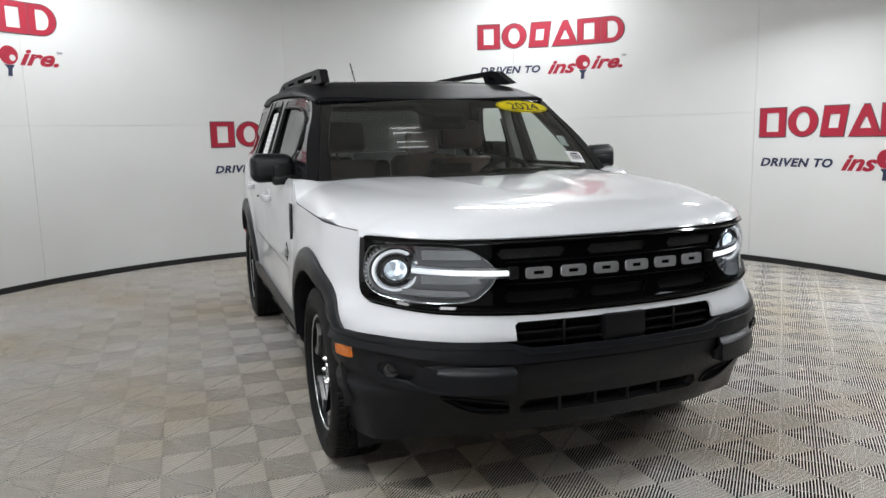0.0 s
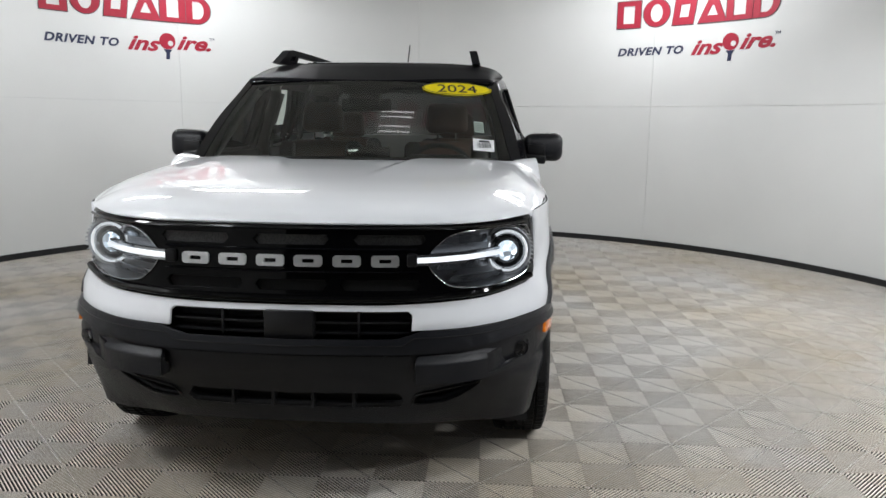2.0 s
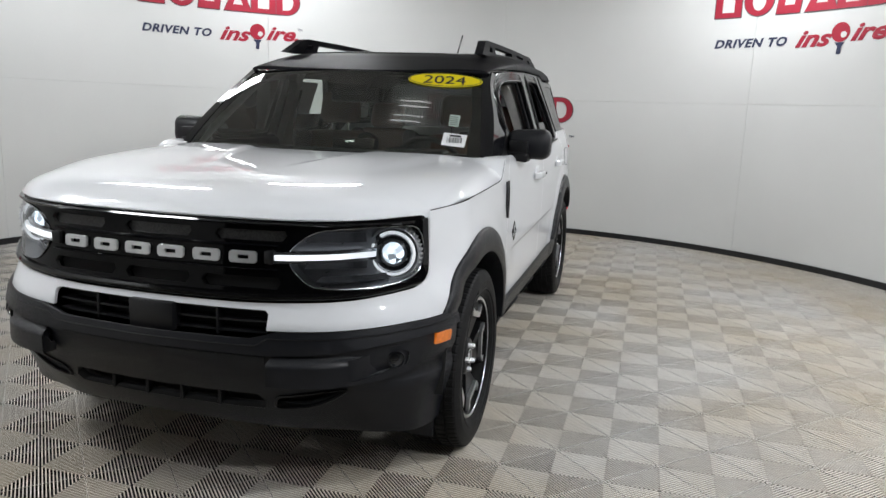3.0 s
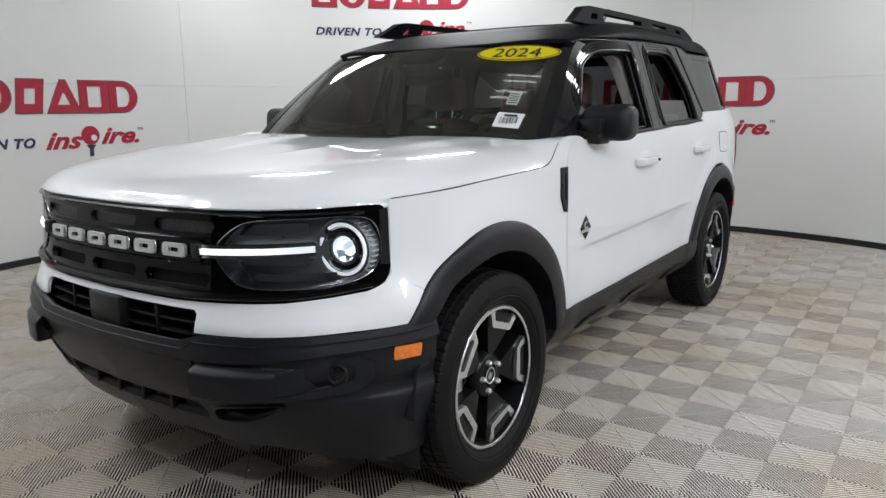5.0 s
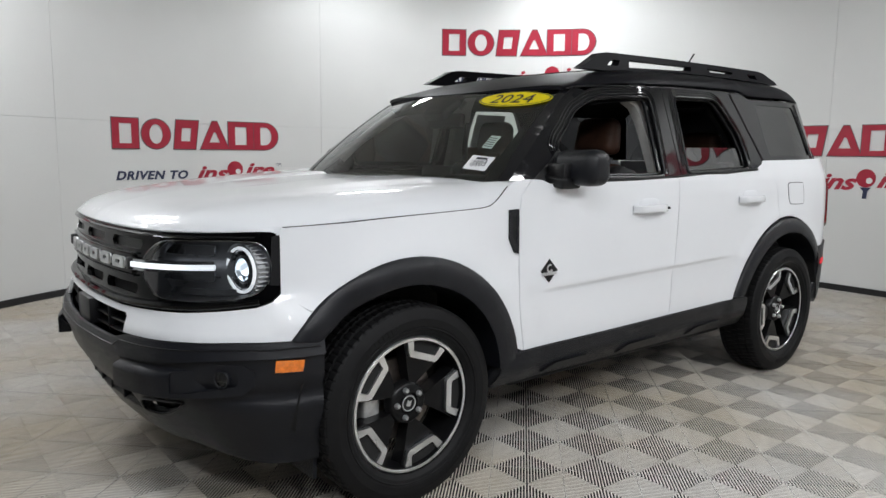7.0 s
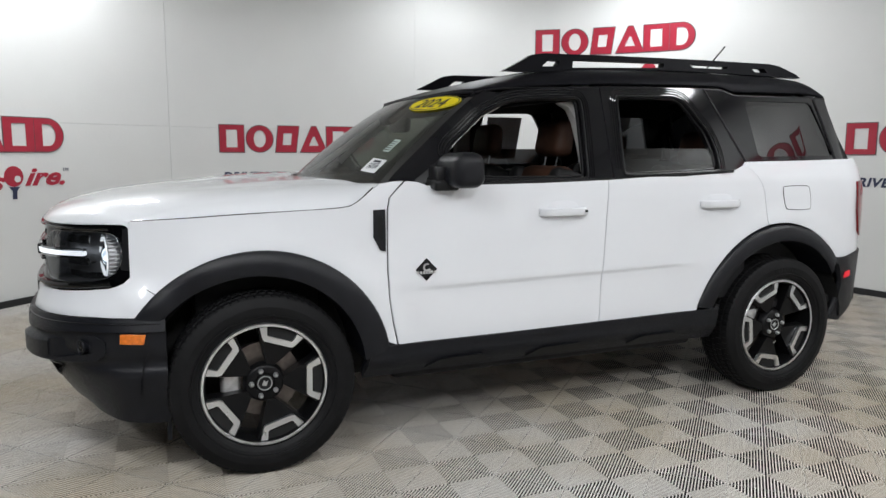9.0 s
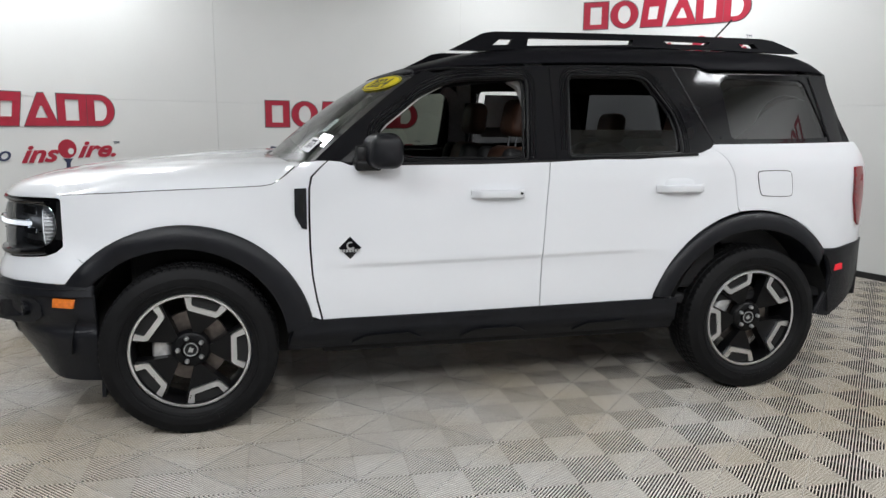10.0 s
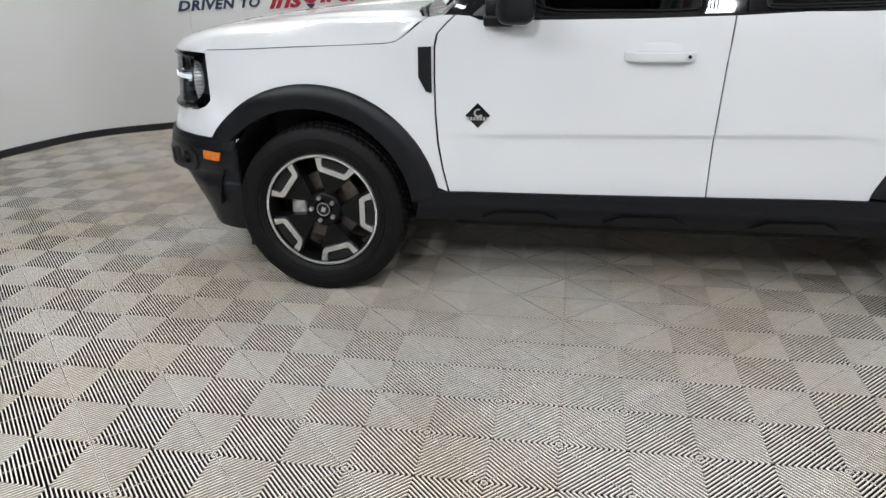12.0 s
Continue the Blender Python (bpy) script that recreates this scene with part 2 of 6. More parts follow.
def skin(name, outline, surf, mat, parent, holes=(), step=0.05, depth=0.015, mirror=False, label=""):
    """A curved panel: a flat outline in (u, v), cut into a fine net, laid on the surface surf(u, v) and given a turned-in edge."""
    bm = bmesh.new()
    edges = []
    for loop in (outline, *holes):
        vs = [bm.verts.new((u, v, 0)) for u, v in loop]
        edges += [bm.edges.new((vs[i], vs[(i + 1) % len(vs)])) for i in range(len(vs))]
    bmesh.ops.triangle_fill(bm, edges=edges, use_beauty=True, use_dissolve=False)
    for axis, stp in zip((0, 1), step if isinstance(step, tuple) else (step, step)):
        lo, hi = min(p[axis] for p in outline), max(p[axis] for p in outline)
        k = max(1, int((hi - lo) / stp))
        for i in range(1, k):
            co, no = [0, 0, 0], [0, 0, 0]
            co[axis], no[axis] = lo + (hi - lo) * i / k, 1
            bmesh.ops.bisect_plane(bm, geom=bm.verts[:] + bm.edges[:] + bm.faces[:], plane_co=co, plane_no=no, dist=1e-5)
    h = 0.004
    flat = [(v.co.x, v.co.y) for v in bm.verts]
    pos, nor = [], []
    for u, v in flat:
        p = Vector(surf(u, v))
        n = (Vector(surf(u + h, v)) - Vector(surf(u - h, v))).cross(Vector(surf(u, v + h)) - Vector(surf(u, v - h)))
        n = n.normalized() if n.length > 1e-12 else Vector((0, 0, 1))
        pos.append(p), nor.append(n)
    core = Vector((0, 0, 0.75))
    if sum((p - core).dot(n) for p, n in zip(pos, nor)) < 0:
        nor = [-n for n in nor]
    for v, p in zip(bm.verts, pos):
        v.co = p
    bm.verts.index_update()
    bm.faces.ensure_lookup_table()
    for f in bm.faces:
        f.normal_update()
    flips = [f for f in bm.faces if f.normal.dot(nor[f.verts[0].index]) < 0]
    bmesh.ops.reverse_faces(bm, faces=flips)
    if depth:
        border = [e for e in bm.edges if e.is_boundary]
        keep = {v.index for e in border for v in e.verts}
        got = bmesh.ops.extrude_edge_only(bm, edges=border)
        fresh = [g for g in got["geom"] if isinstance(g, bmesh.types.BMVert)]
        table = {}
        for i in keep:
            table[tuple(round(c, 6) for c in pos[i])] = nor[i]
        for v in fresh:
            n = table.get(tuple(round(c, 6) for c in v.co), Vector((0, 0, 1)))
            v.co = v.co - n * depth
    bm.verts.index_update()
    for f in bm.faces:
        f.smooth = True
    if mirror:
        for v in bm.verts:
            v.co.x = -v.co.x
        bmesh.ops.reverse_faces(bm, faces=bm.faces[:])
    mesh = bpy.data.meshes.new(name)
    bm.to_mesh(mesh)
    total = len(bm.verts)
    bm.free()
    s = -1 if mirror else 1
    normals = [(n.x * s, n.y, n.z) for n in nor]
    # the turned-in edge leans outward
    normals += [(0, 0, 0)] * (total - len(normals))
    mesh.normals_split_custom_set_from_vertices(normals)
    ob = link_mesh(name, mesh, mat, parent, label)
    return ob


def both_sides(name, outline, surf, mat, parent, **kw):
    a = skin(name, outline, surf, mat, parent, **kw)
    b = skin(name, outline, surf, mat, parent, mirror=True, **kw)
    return a, b


def rbox(bm, size, loc=(0, 0, 0), r=0.02, seg=3, rot=None, taper=None):
    """A rounded box added to bm. taper: scale of the top in x and y."""
    got = bmesh.ops.create_cube(bm, size=1)
    vs = got["verts"]
    for v in vs:
        v.co = Vector((v.co.x * size[0], v.co.y * size[1], v.co.z * size[2]))
        if taper and v.co.z > 0:
            v.co.x *= taper[0]
            v.co.y *= taper[1]
    es = list({e for v in vs for e in v.link_edges})
    if r:
        out = bmesh.ops.bevel(bm, geom=es, offset=r, segments=seg, affect="EDGES", profile=0.5)
        vs = list({v for f in out["faces"] for v in f.verts} | {v for v in vs if v.is_valid})
    m = Matrix.Translation(loc) @ (rot.to_4x4() if rot else Matrix())
    for v in vs:
        v.co = m @ v.co
    return vs


def rot(rx=0, ry=0, rz=0):
    return Euler([radians(a) for a in (rx, ry, rz)]).to_matrix()


def spin(bm, profile, n=64, axis="x", closed=False, wob=None):
    """Turns a profile of (along, radius) round an axis."""
    rings = []
    for i in range(n):
        a = 2 * math.pi * i / n
        ring = []
        for j, (t, r) in enumerate(profile):
            rr = r + (wob(i, j) if wob else 0)
            c = (t, rr * math.cos(a), rr * math.sin(a))
            ring.append(bm.verts.new(c if axis == "x" else (c[1], c[2], c[0])))
        rings.append(ring)
    m = len(profile)
    for i in range(n):
        p, q = rings[i], rings[(i + 1) % n]
        for j in range(m if closed else m - 1):
            k = (j + 1) % m
            bm.faces.new((p[j], q[j], q[k], p[k]))
    return bm


def prism(bm, loop, x0, x1, put=None):
    """A flat outline in (y, z) given thickness from x0 to x1. put: maps (x, y, z) to a place."""
    put = put or (lambda x, y, z: (x, y, z))
    a = [bm.verts.new(put(x0, y, z)) for y, z in loop]
    b = [bm.verts.new(put(x1, y, z)) for y, z in loop]
    n = len(loop)
    for i, j, k in geometry.tessellate_polygon([[Vector((y, z, 0)) for y, z in loop]]):
        bm.faces.new((a[i], a[j], a[k]))
        bm.faces.new((b[k], b[j], b[i]))
    for i in range(n):
        bm.faces.new((a[i], b[i], b[(i + 1) % n], a[(i + 1) % n]))


def sweep(bm, pts, shape, closed=False, up=(0, 0, 1)):
    """Sweeps a small closed shape of (side, up) along points."""
    pts = [Vector(p) for p in pts]
    rings = []
    for i, p in enumerate(pts):
        a = pts[i - 1] if i or closed else p
        b = pts[(i + 1) % len(pts)] if i < len(pts) - 1 or closed else p
        t = (b - a).normalized()
        s = t.cross(Vector(up)).normalized()
        w = s.cross(t)
        rings.append([bm.verts.new(p + s * u + w * v) for u, v in shape])
    m = len(shape)
    n = len(rings)
    for i in range(n if closed else n - 1):
        p, q = rings[i], rings[(i + 1) % n]
        for j in range(m):
            bm.faces.new((p[j], q[j], q[(j + 1) % m], p[(j + 1) % m]))
    if not closed:
        bm.faces.new(rings[0])
        bm.faces.new(list(reversed(rings[-1])))


def oval(rx, ry, n=8):
    return [(rx * math.cos(2 * math.pi * i / n), ry * math.sin(2 * math.pi * i / n)) for i in range(n)]


def arc(cy, cz, r0, r1, a0, a1, n=16):
    """Points on an arc whose radius runs from r0 to r1; degrees, 0 towards +first axis."""
    out = []
    for i in range(n + 1):
        t = i / n
        a, r = radians(a0 + (a1 - a0) * t), r0 + (r1 - r0) * t
        out.append((cy + r * math.cos(a), cz + r * math.sin(a)))
    return out


def rounded(loop, cut=0.22, times=2):
    """The outline with its corners cut round."""
    for _ in range(times):
        out = []
        for i, p in enumerate(loop):
            q = loop[(i + 1) % len(loop)]
            out += [tuple(a + (b - a) * cut for a, b in zip(p, q)), tuple(a + (b - a) * (1 - cut) for a, b in zip(p, q))]
        loop = out
    return loop


def text_mesh(body, height, width=None, shear=0.0, bold=0.0, space=1.0):
    """Flat lettering with the built-in font as a mesh in (x, y), its left end at x = 0 and its foot at y = 0."""
    c = bpy.data.curves.new("lettering", "FONT")
    c.body, c.size, c.shear, c.extrude, c.space_character, c.resolution_u = body, 1.0, shear, 0.0, space, 3
    c.offset = bold
    ob = new("lettering", c)
    bpy.context.view_layer.update()
    mesh = bpy.data.meshes.new_from_object(ob.evaluated_get(bpy.context.evaluated_depsgraph_get()))
    bpy.data.objects.remove(ob)
    xs, ys = [v.co.x for v in mesh.vertices], [v.co.y for v in mesh.vertices]
    k = height / 0.73
    kx = width / (max(xs) - min(xs)) if width else k
    for v in mesh.vertices:
        v.co = ((v.co.x - min(xs)) * kx, v.co.y * k, 0)
    return mesh


def lay_text(name, mesh, surf, mat, parent, label="", thick=0.003):
    """Lays lettering on a surface surf(u, v, off)."""
    bm = bmesh.new()
    bm.from_mesh(mesh)
    bmesh.ops.remove_doubles(bm, verts=bm.verts, dist=1e-5)
    xs = [v.co.x for v in bm.verts]
    step = 0.04
    k = int((max(xs) - min(xs)) / step)
    for i in range(1, k):
        bmesh.ops.bisect_plane(bm, geom=bm.verts[:] + bm.edges[:] + bm.faces[:], plane_co=(min(xs) + step * i, 0, 0), plane_no=(1, 0, 0))
    # one part a letter: islands whose spans overlap belong together
    todo, groups = set(bm.faces), []
    while todo:
        stack, isle = [todo.pop()], []
        while stack:
            f = stack.pop()
            isle.append(f)
            for e in f.edges:
                for g in e.link_faces:
                    if g in todo:
                        todo.remove(g)
                        stack.append(g)
        xs = [v.co.x for f in isle for v in f.verts]
        groups.append([min(xs), max(xs), isle])
    groups.sort(key=lambda g: g[0])
    letters = []
    for g in groups:
        if letters and (g[0] + g[1]) / 2 < letters[-1][1]:
            letters[-1][1] = max(letters[-1][1], g[1])
            letters[-1][2] += g[2]
        else:
            letters.append(g)
    for lo, hi, isle in letters:
        one = bmesh.new()
        table = {}
        for f in isle:
            for v in f.verts:
                if v not in table:
                    table[v] = one.verts.new(v.co)
            one.faces.new([table[v] for v in f.verts])
        got = bmesh.ops.extrude_face_region(one, geom=one.faces[:])
        up = {g for g in got["geom"] if isinstance(g, bmesh.types.BMVert)}
        for v in one.verts:
            v.co = surf(v.co.x, v.co.y, thick if v in up else 0.0005)
        part(name, one, mat, parent, label, smooth_on=False)
    bm.free()

# ---------------------------------------------------------------- the booth
RW = 4.30                    # inner radius of the round wall
wall_radius = curve([-30, 120, 160, 190, 205, 227, 236, 250, 262, 290], [RW, RW, 4.29, 4.26, 4.19, 4.12, 4.17, 4.62, 4.66, 4.66])
WALL_A, WALL_B = -1.0, 260.0  # the wall runs from angle to angle, degrees
JOINT, PANEL = 21.0, 36.0
SPLIT = 1.50                 # the level joint between two rows of panels


def on_wall(a, z, off=0.0):
    """A place on the wall's inner face at an angle in degrees, off metres in front of it."""
    r = wall_radius(a) - off
    return Vector((r * math.cos(radians(a)), r * math.sin(radians(a)), z))


def wall_panel(bm, a0, a1, z0, z1, off=0.0, thick=0.04):
    n = max(2, int((a1 - a0) / 1.5))
    cols = []
    for i in range(n + 1):
        a = a0 + (a1 - a0) * i / n
        cols.append([bm.verts.new(on_wall(a, z, o)) for z, o in ((z0, off), (z1, off), (z1, off - thick), (z0, off - thick))])
    for p, q in zip(cols, cols[1:]):
        for j in range(4):
            bm.faces.new((p[j], p[(j + 1) % 4], q[(j + 1) % 4], q[j]))
    bm.faces.new(cols[0])
    bm.faces.new(list(reversed(cols[-1])))


bm = bmesh.new()
wall_panel(bm, WALL_A, WALL_B, 0, CEIL, -0.045, 0.06)
booth_wall = tagged(part("wall_booth", bm, SEAM, None), "round white panelled wall of a photo booth", "wall", kind="structure")
cuts = [WALL_A] + [JOINT + PANEL * k for k in range(7) if WALL_A + 1 < JOINT + PANEL * k < WALL_B - 1] + [WALL_B]
for a0, a1 in zip(cuts, cuts[1:]):
    for z0, z1 in ((0.0, SPLIT), (SPLIT, CEIL)):
        bm = bmesh.new()
        wall_panel(bm, a0 + 0.015, a1 - 0.015, z0 + 0.001, z1 - 0.001)
        part("panel", bm, WALL, booth_wall)
bm = bmesh.new()
wall_panel(bm, WALL_A, WALL_B, 0.0, 0.055, 0.022, 0.018)
baseboard = tagged(part("baseboard", bm, BASE, None), "black rubber base strip along the round wall", "baseboard", kind="structure")


def slab(name, lo, hi, mat, label, category):
    bm = bmesh.new()
    rbox(bm, [b - a for a, b in zip(lo, hi)], [(a + b) / 2 for a, b in zip(lo, hi)], 0)
    return tagged(part(name, bm, mat, None, smooth_on=False), label, category, kind="structure")


X0, X1, Y0, Y1 = -6.0, 6.4, -6.2, 6.0
slab("wall_west", (X0 - 0.1, Y0, 0), (X0, Y1, CEIL), OUTER, "plain dark outer wall of the studio", "wall")
slab("wall_east", (X1, Y0, 0), (X1 + 0.1, Y1, CEIL), OUTER, "plain dark outer wall of the studio", "wall")
slab("wall_south", (X0, Y0 - 0.1, 0), (X1, Y0, CEIL), OUTER, "plain dark outer wall of the studio", "wall")
slab("wall_north", (X0, Y1, 0), (X1, Y1 + 0.1, CEIL), OUTER, "plain dark outer wall of the studio", "wall")
slab("ceiling", (X0, Y0, CEIL + 0.001), (X1, Y1, CEIL + 0.1), CEILM, "plain grey ceiling over the photo booth", "ceiling")
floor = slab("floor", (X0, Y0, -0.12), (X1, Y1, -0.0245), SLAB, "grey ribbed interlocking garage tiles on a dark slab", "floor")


def ceiling_fitting():
    e = thing("ceiling_light", "long white ceiling light with two tubes, added out of view", "ceiling light", group="ceiling lights")
    bm = bmesh.new()
    rbox(bm, (1.28, 0.30, 0.05), (0, 0, -0.026), 0.008, 2)
    part("housing", bm, FITTING, e)
    for y in (-0.07, 0.07):
        bm = bmesh.new()
        spin(bm, [(-0.6, 0.0), (-0.6, 0.012), (0.6, 0.012), (0.6, 0.0)], 10)
        t = part("tube", bm, TUBE, e)
        t.location = (0, y, -0.062)
    return e


first = ceiling_fitting()
spots = [(x, y) for x, y, k in LAMPS]
first.matrix_basis = pose(*spots[0], CEIL - 0.03)
for x, y in spots[1:]:
    copy_thing(first, pose(x, y, CEIL - 0.03))


def round_fitting(x, y, stem):
    e = thing("ceiling_spot", "round white ceiling spot with a bright disc", "ceiling light", group="round ceiling lights")
    for name, mat, prof in (("housing", FITTING, [(0.0, 0.0), (0.0, 0.15), (-0.05, 0.16), (-0.062, 0.15), (-0.062, 0.13), (-0.05, 0.128)]),
                            ("disc", TUBE, [(-0.052, 0.128), (-0.060, 0.0)])):
        bm = bmesh.new()
        spin(bm, prof, 32, axis="z")
        part(name, bm, mat, e)
    if stem:
        bm = bmesh.new()
        rbox(bm, (0.03, 0.03, stem + 0.03), (0, 0, stem / 2 + 0.015), 0.004, 1)
        part("stem", bm, FITTING, e)
    e.matrix_basis = pose(x, y, CEIL - 0.03 - stem)


for x, y, k, stem in SPOTS:
    round_fitting(x, y, stem)
for y in (-0.43, -0.15):
    strip = thing("strip_light", "short twin tube light under the grey ceiling", "strip light", group="strip lights")
    for dy in (-0.05, 0.05):
        bm = bmesh.new()
        rbox(bm, (0.38, 0.026, 0.02), (0.05, y + dy, CEIL - 0.095), 0.006, 2)
        part("tube", bm, STRIP, strip)
    bm = bmesh.new()
    rbox(bm, (0.03, 0.13, 0.092), (0.05, y, CEIL - 0.046), 0.004, 1)
    part("bracket", bm, FITTING, strip)

# ---------------------------------------------------------------- the wall signs
# left edges and widths of the six letter-sized shapes, in degrees from the sign's left end
SHAPES = ((0.0, 3.7, "bar"), (3.8, 4.1, "round"), (8.0, 3.7, "slant"), (11.6, 4.3, "peak"), (15.5, 3.8, "bar"), (19.1, 3.7, "half"))


def letter_shape(kind, w, h):
    """Plain shapes of a letter's size: bar, disc, slanted block, peak, half disc."""
    if kind == "round":
        return [(w / 2 + w / 2 * math.cos(a), h / 2 + h / 2 * math.sin(a)) for a in (2 * math.pi * i / 28 for i in range(28))]
    if kind == "slant":
        return [(0, 0), (w * 0.86, 0), (w, h), (w * 0.12, h)]
    if kind == "peak":
        return [(0, 0), (w, 0), (w * 0.60, h), (w * 0.42, h)]
    if kind == "half":
        return [(0, 0)] + [(w * 0.45 + w * 0.55 * math.cos(a), h / 2 + h / 2 * math.sin(a)) for a in
                           (math.pi * (i / 14 - 0.5) for i in range(15))] + [(0, h)]
    return [(0, 0), (w, 0), (w, h), (0, h)]


def wall_sign(left, foot, label):
    """left: angle of the sign's left end; foot: height of the large shapes' foot."""
    e = thing("wall_sign", label, "wall sign", group="wall signs")
    deg = math.degrees(1 / RW)
    flat = lambda u, v, off=0.0: on_wall(left - u * math.degrees(1 / wall_radius(left - u * deg)), foot + v, off)
    H = 0.275
    for a, w, kind in SHAPES:
        w, u0 = w / deg * 0.93, a / deg
        for grow, off, mat, name in ((0.008, 0.004, EDGEGREY, "outline"), (0.0, 0.007, VINYLRED, "shape")):
            loop = letter_shape(kind, w, H)
            cx, cy = w / 2, H / 2
            loop = [(u0 + cx + (x - cx) * (1 + 2 * grow / w), cy + (y - cy) * (1 + 2 * grow / H)) for x, y in loop]
            kx, ky, dy = {"peak": (0.36, 0.36, -0.02), "slant": (0.42, 0.46, 0.0)}.get(kind, (0.46, 0.66, 0.0))
            ring = [(u0 + cx + (x - u0 - cx) * kx, cy + dy + (y - cy) * ky) for x, y in loop]
            bm = bmesh.new()
            edges = []
            for lp in (loop, ring):
                vs = [bm.verts.new((x, y, 0)) for x, y in lp]
                edges += [bm.edges.new((vs[i], vs[(i + 1) % len(vs)])) for i in range(len(vs))]
            bmesh.ops.triangle_fill(bm, edges=edges, use_beauty=True)
            got = bmesh.ops.extrude_face_region(bm, geom=bm.faces[:])
            up = {g for g in got["geom"] if isinstance(g, bmesh.types.BMVert)}
            for v in bm.verts:
                v.co = flat(v.co.x, v.co.y, off if v in up else off - 0.003)
            part(name, bm, mat, e, smooth_on=False)
    line = -0.285
    lay = lambda du, dv: (lambda x, y, off: flat(du + x, dv + y, off))
    lay_text("letter", text_mesh("DRIVEN TO", 0.080, 9.5 / deg, 0.25, 0.034, 1.1), lay(0.3 / deg, line), NAVY, e, "navy slanted capital letter", 0.004)
    lay_text("letter", text_mesh("ins", 0.150, 4.5 / deg, 0.4, 0.030), lay(10.9 / deg, line - 0.02), VINYLRED, e, "red slanted letter", 0.004)
    lay_text("letter", text_mesh("ire.", 0.150, 4.8 / deg, 0.4, 0.030), lay(17.6 / deg, line + 0.01), VINYLRED, e, "red slanted letter", 0.004)
    lay_text("letter", text_mesh("TM", 0.028, 0.055), lay(22.2 / deg, line + 0.12), NAVY, e, "tiny navy letter", 0.004)
    # table tennis bat in place of a letter: red disc, white ball, navy handle
    cu, cv = 16.35 / deg, line + 0.085
    for name, mat, off, loop in (
            ("bat", VINYLRED, 0.004, [(cu + 0.083 * math.cos(a), cv + 0.083 * math.sin(a)) for a in (2 * math.pi * i / 28 for i in range(28))]),
            ("ball", WALL, 0.007, [(cu + 0.03 + 0.027 * math.cos(a), cv - 0.022 + 0.027 * math.sin(a)) for a in (2 * math.pi * i / 18 for i in range(18))]),
            ("bat_handle", NAVY, 0.005, [(cu - 0.045, cv - 0.085), (cu + 0.045, cv - 0.085), (cu + 0.02, cv - 0.12), (cu + 0.016, cv - 0.185),
                                         (cu - 0.022, cv - 0.185), (cu - 0.016, cv - 0.12)])):
        bm = bmesh.new()
        vs = [bm.verts.new((x, y, 0)) for x, y in loop]
        bm.faces.new(vs)
        got = bmesh.ops.extrude_face_region(bm, geom=bm.faces[:])
        up = {g for g in got["geom"] if isinstance(g, bmesh.types.BMVert)}
        for v in bm.verts:
            v.co = flat(v.co.x, v.co.y, off if v in up else 0.0005)
        part(name, bm, mat, e, smooth_on=False)
    return e


HIGH, LOW = 2.325, 1.255
for left, foot, where in ((20.2, LOW, "low"), (62.6, HIGH, "high"), (104.6, LOW, "low"), (146.9, HIGH, "high"), (194.0, LOW, "low"), (238.5, LOW, "low")):
    wall_sign(left, foot, "red and navy vinyl slogan sign, %s on the white wall" % where)

# ---------------------------------------------------------------- the car's surfaces
HUB_F, HUB_R, HUB_Z, TYRE = -1.335, 1.335, 0.355, 0.362
wide = curve([-2.0, -1.85, -1.75, -1.5, -1.0, 0, 1.0, 1.5, 1.8, 1.92, 2.02, 2.1], [0.78, 0.832, 0.856, 0.870, 0.876, 0.880, 0.878, 0.872, 0.85, 0.82, 0.765, 0.69])
lean = curve([0.28, 0.45, 0.60, 0.68, 0.74, 0.9, 1.05, 1.12, 1.17, 1.24], [-0.03, -0.018, -0.008, -0.004, 0.0, 0.0, -0.004, -0.012, -0.026, -0.052])


def side_x(y, z):
    w = wide(y) + lean(z)
    line = 0.700 + 0.019 * (y + 0.66)          # the crease along the doors
    k = smooth(-0.75, -0.55, y) * (1 - smooth(0.55, 0.78, y))
    w -= 0.0055 * k * (1 - smooth(line - 0.010, line + 0.010, z)) * smooth(0.50, 0.68, z)
    w -= 0.050 * smooth(0.69, 0.83, z) * (1 - smooth(-1.86, -1.54, y))     # the wing tucks in at the lamps
    for hub, r in ((HUB_F, 0.56), (HUB_R, 0.58)):    # the wings swell round the wheels
        d = math.hypot(y - hub, z - HUB_Z)
        w += 0.008 * (1 - smooth(r - 0.02, r + 0.10, d))
    return w


def side(y, z):
    return (side_x(y, z), y, z)


def upper_x(y, z):
    return wide(y) - 0.036 - 0.33 * (z - 1.165) - 0.05 * smooth(1.5, 2.1, y) - 0.065 * smooth(-0.45, -0.85, y) - 0.075 * smooth(0.15, -0.45, y) * smooth(1.17, 1.52, z)


def upper(off=0.0):
    return lambda y, z: (upper_x(y, z) + off, y, z)


# plan of the nose at bumper height, by arc length from the middle
PLAN = [(0, -2.195), (0.20, -2.186), (0.40, -2.163), (0.56, -2.112), (0.68, -2.032), (0.765, -1.938), (0.822, -1.85), (0.854, -1.75), (0.872, -1.60)]
_s = [0.0]
for a, b in zip(PLAN, PLAN[1:]):
    _s.append(_s[-1] + math.hypot(b[0] - a[0], b[1] - a[1]))
plan_x, plan_y = curve(_s, [p[0] for p in PLAN]), curve(_s, [p[1] for p in PLAN])
inset = curve([0.2, 0.28, 0.38, 0.48, 0.56, 0.66, 0.70, 0.735, 0.8, 0.9, 1.0, 1.05], [0.22, 0.135, 0.072, 0.028, 0.0, 0.0, 0.012, 0.026, 0.038, 0.046, 0.055, 0.062])


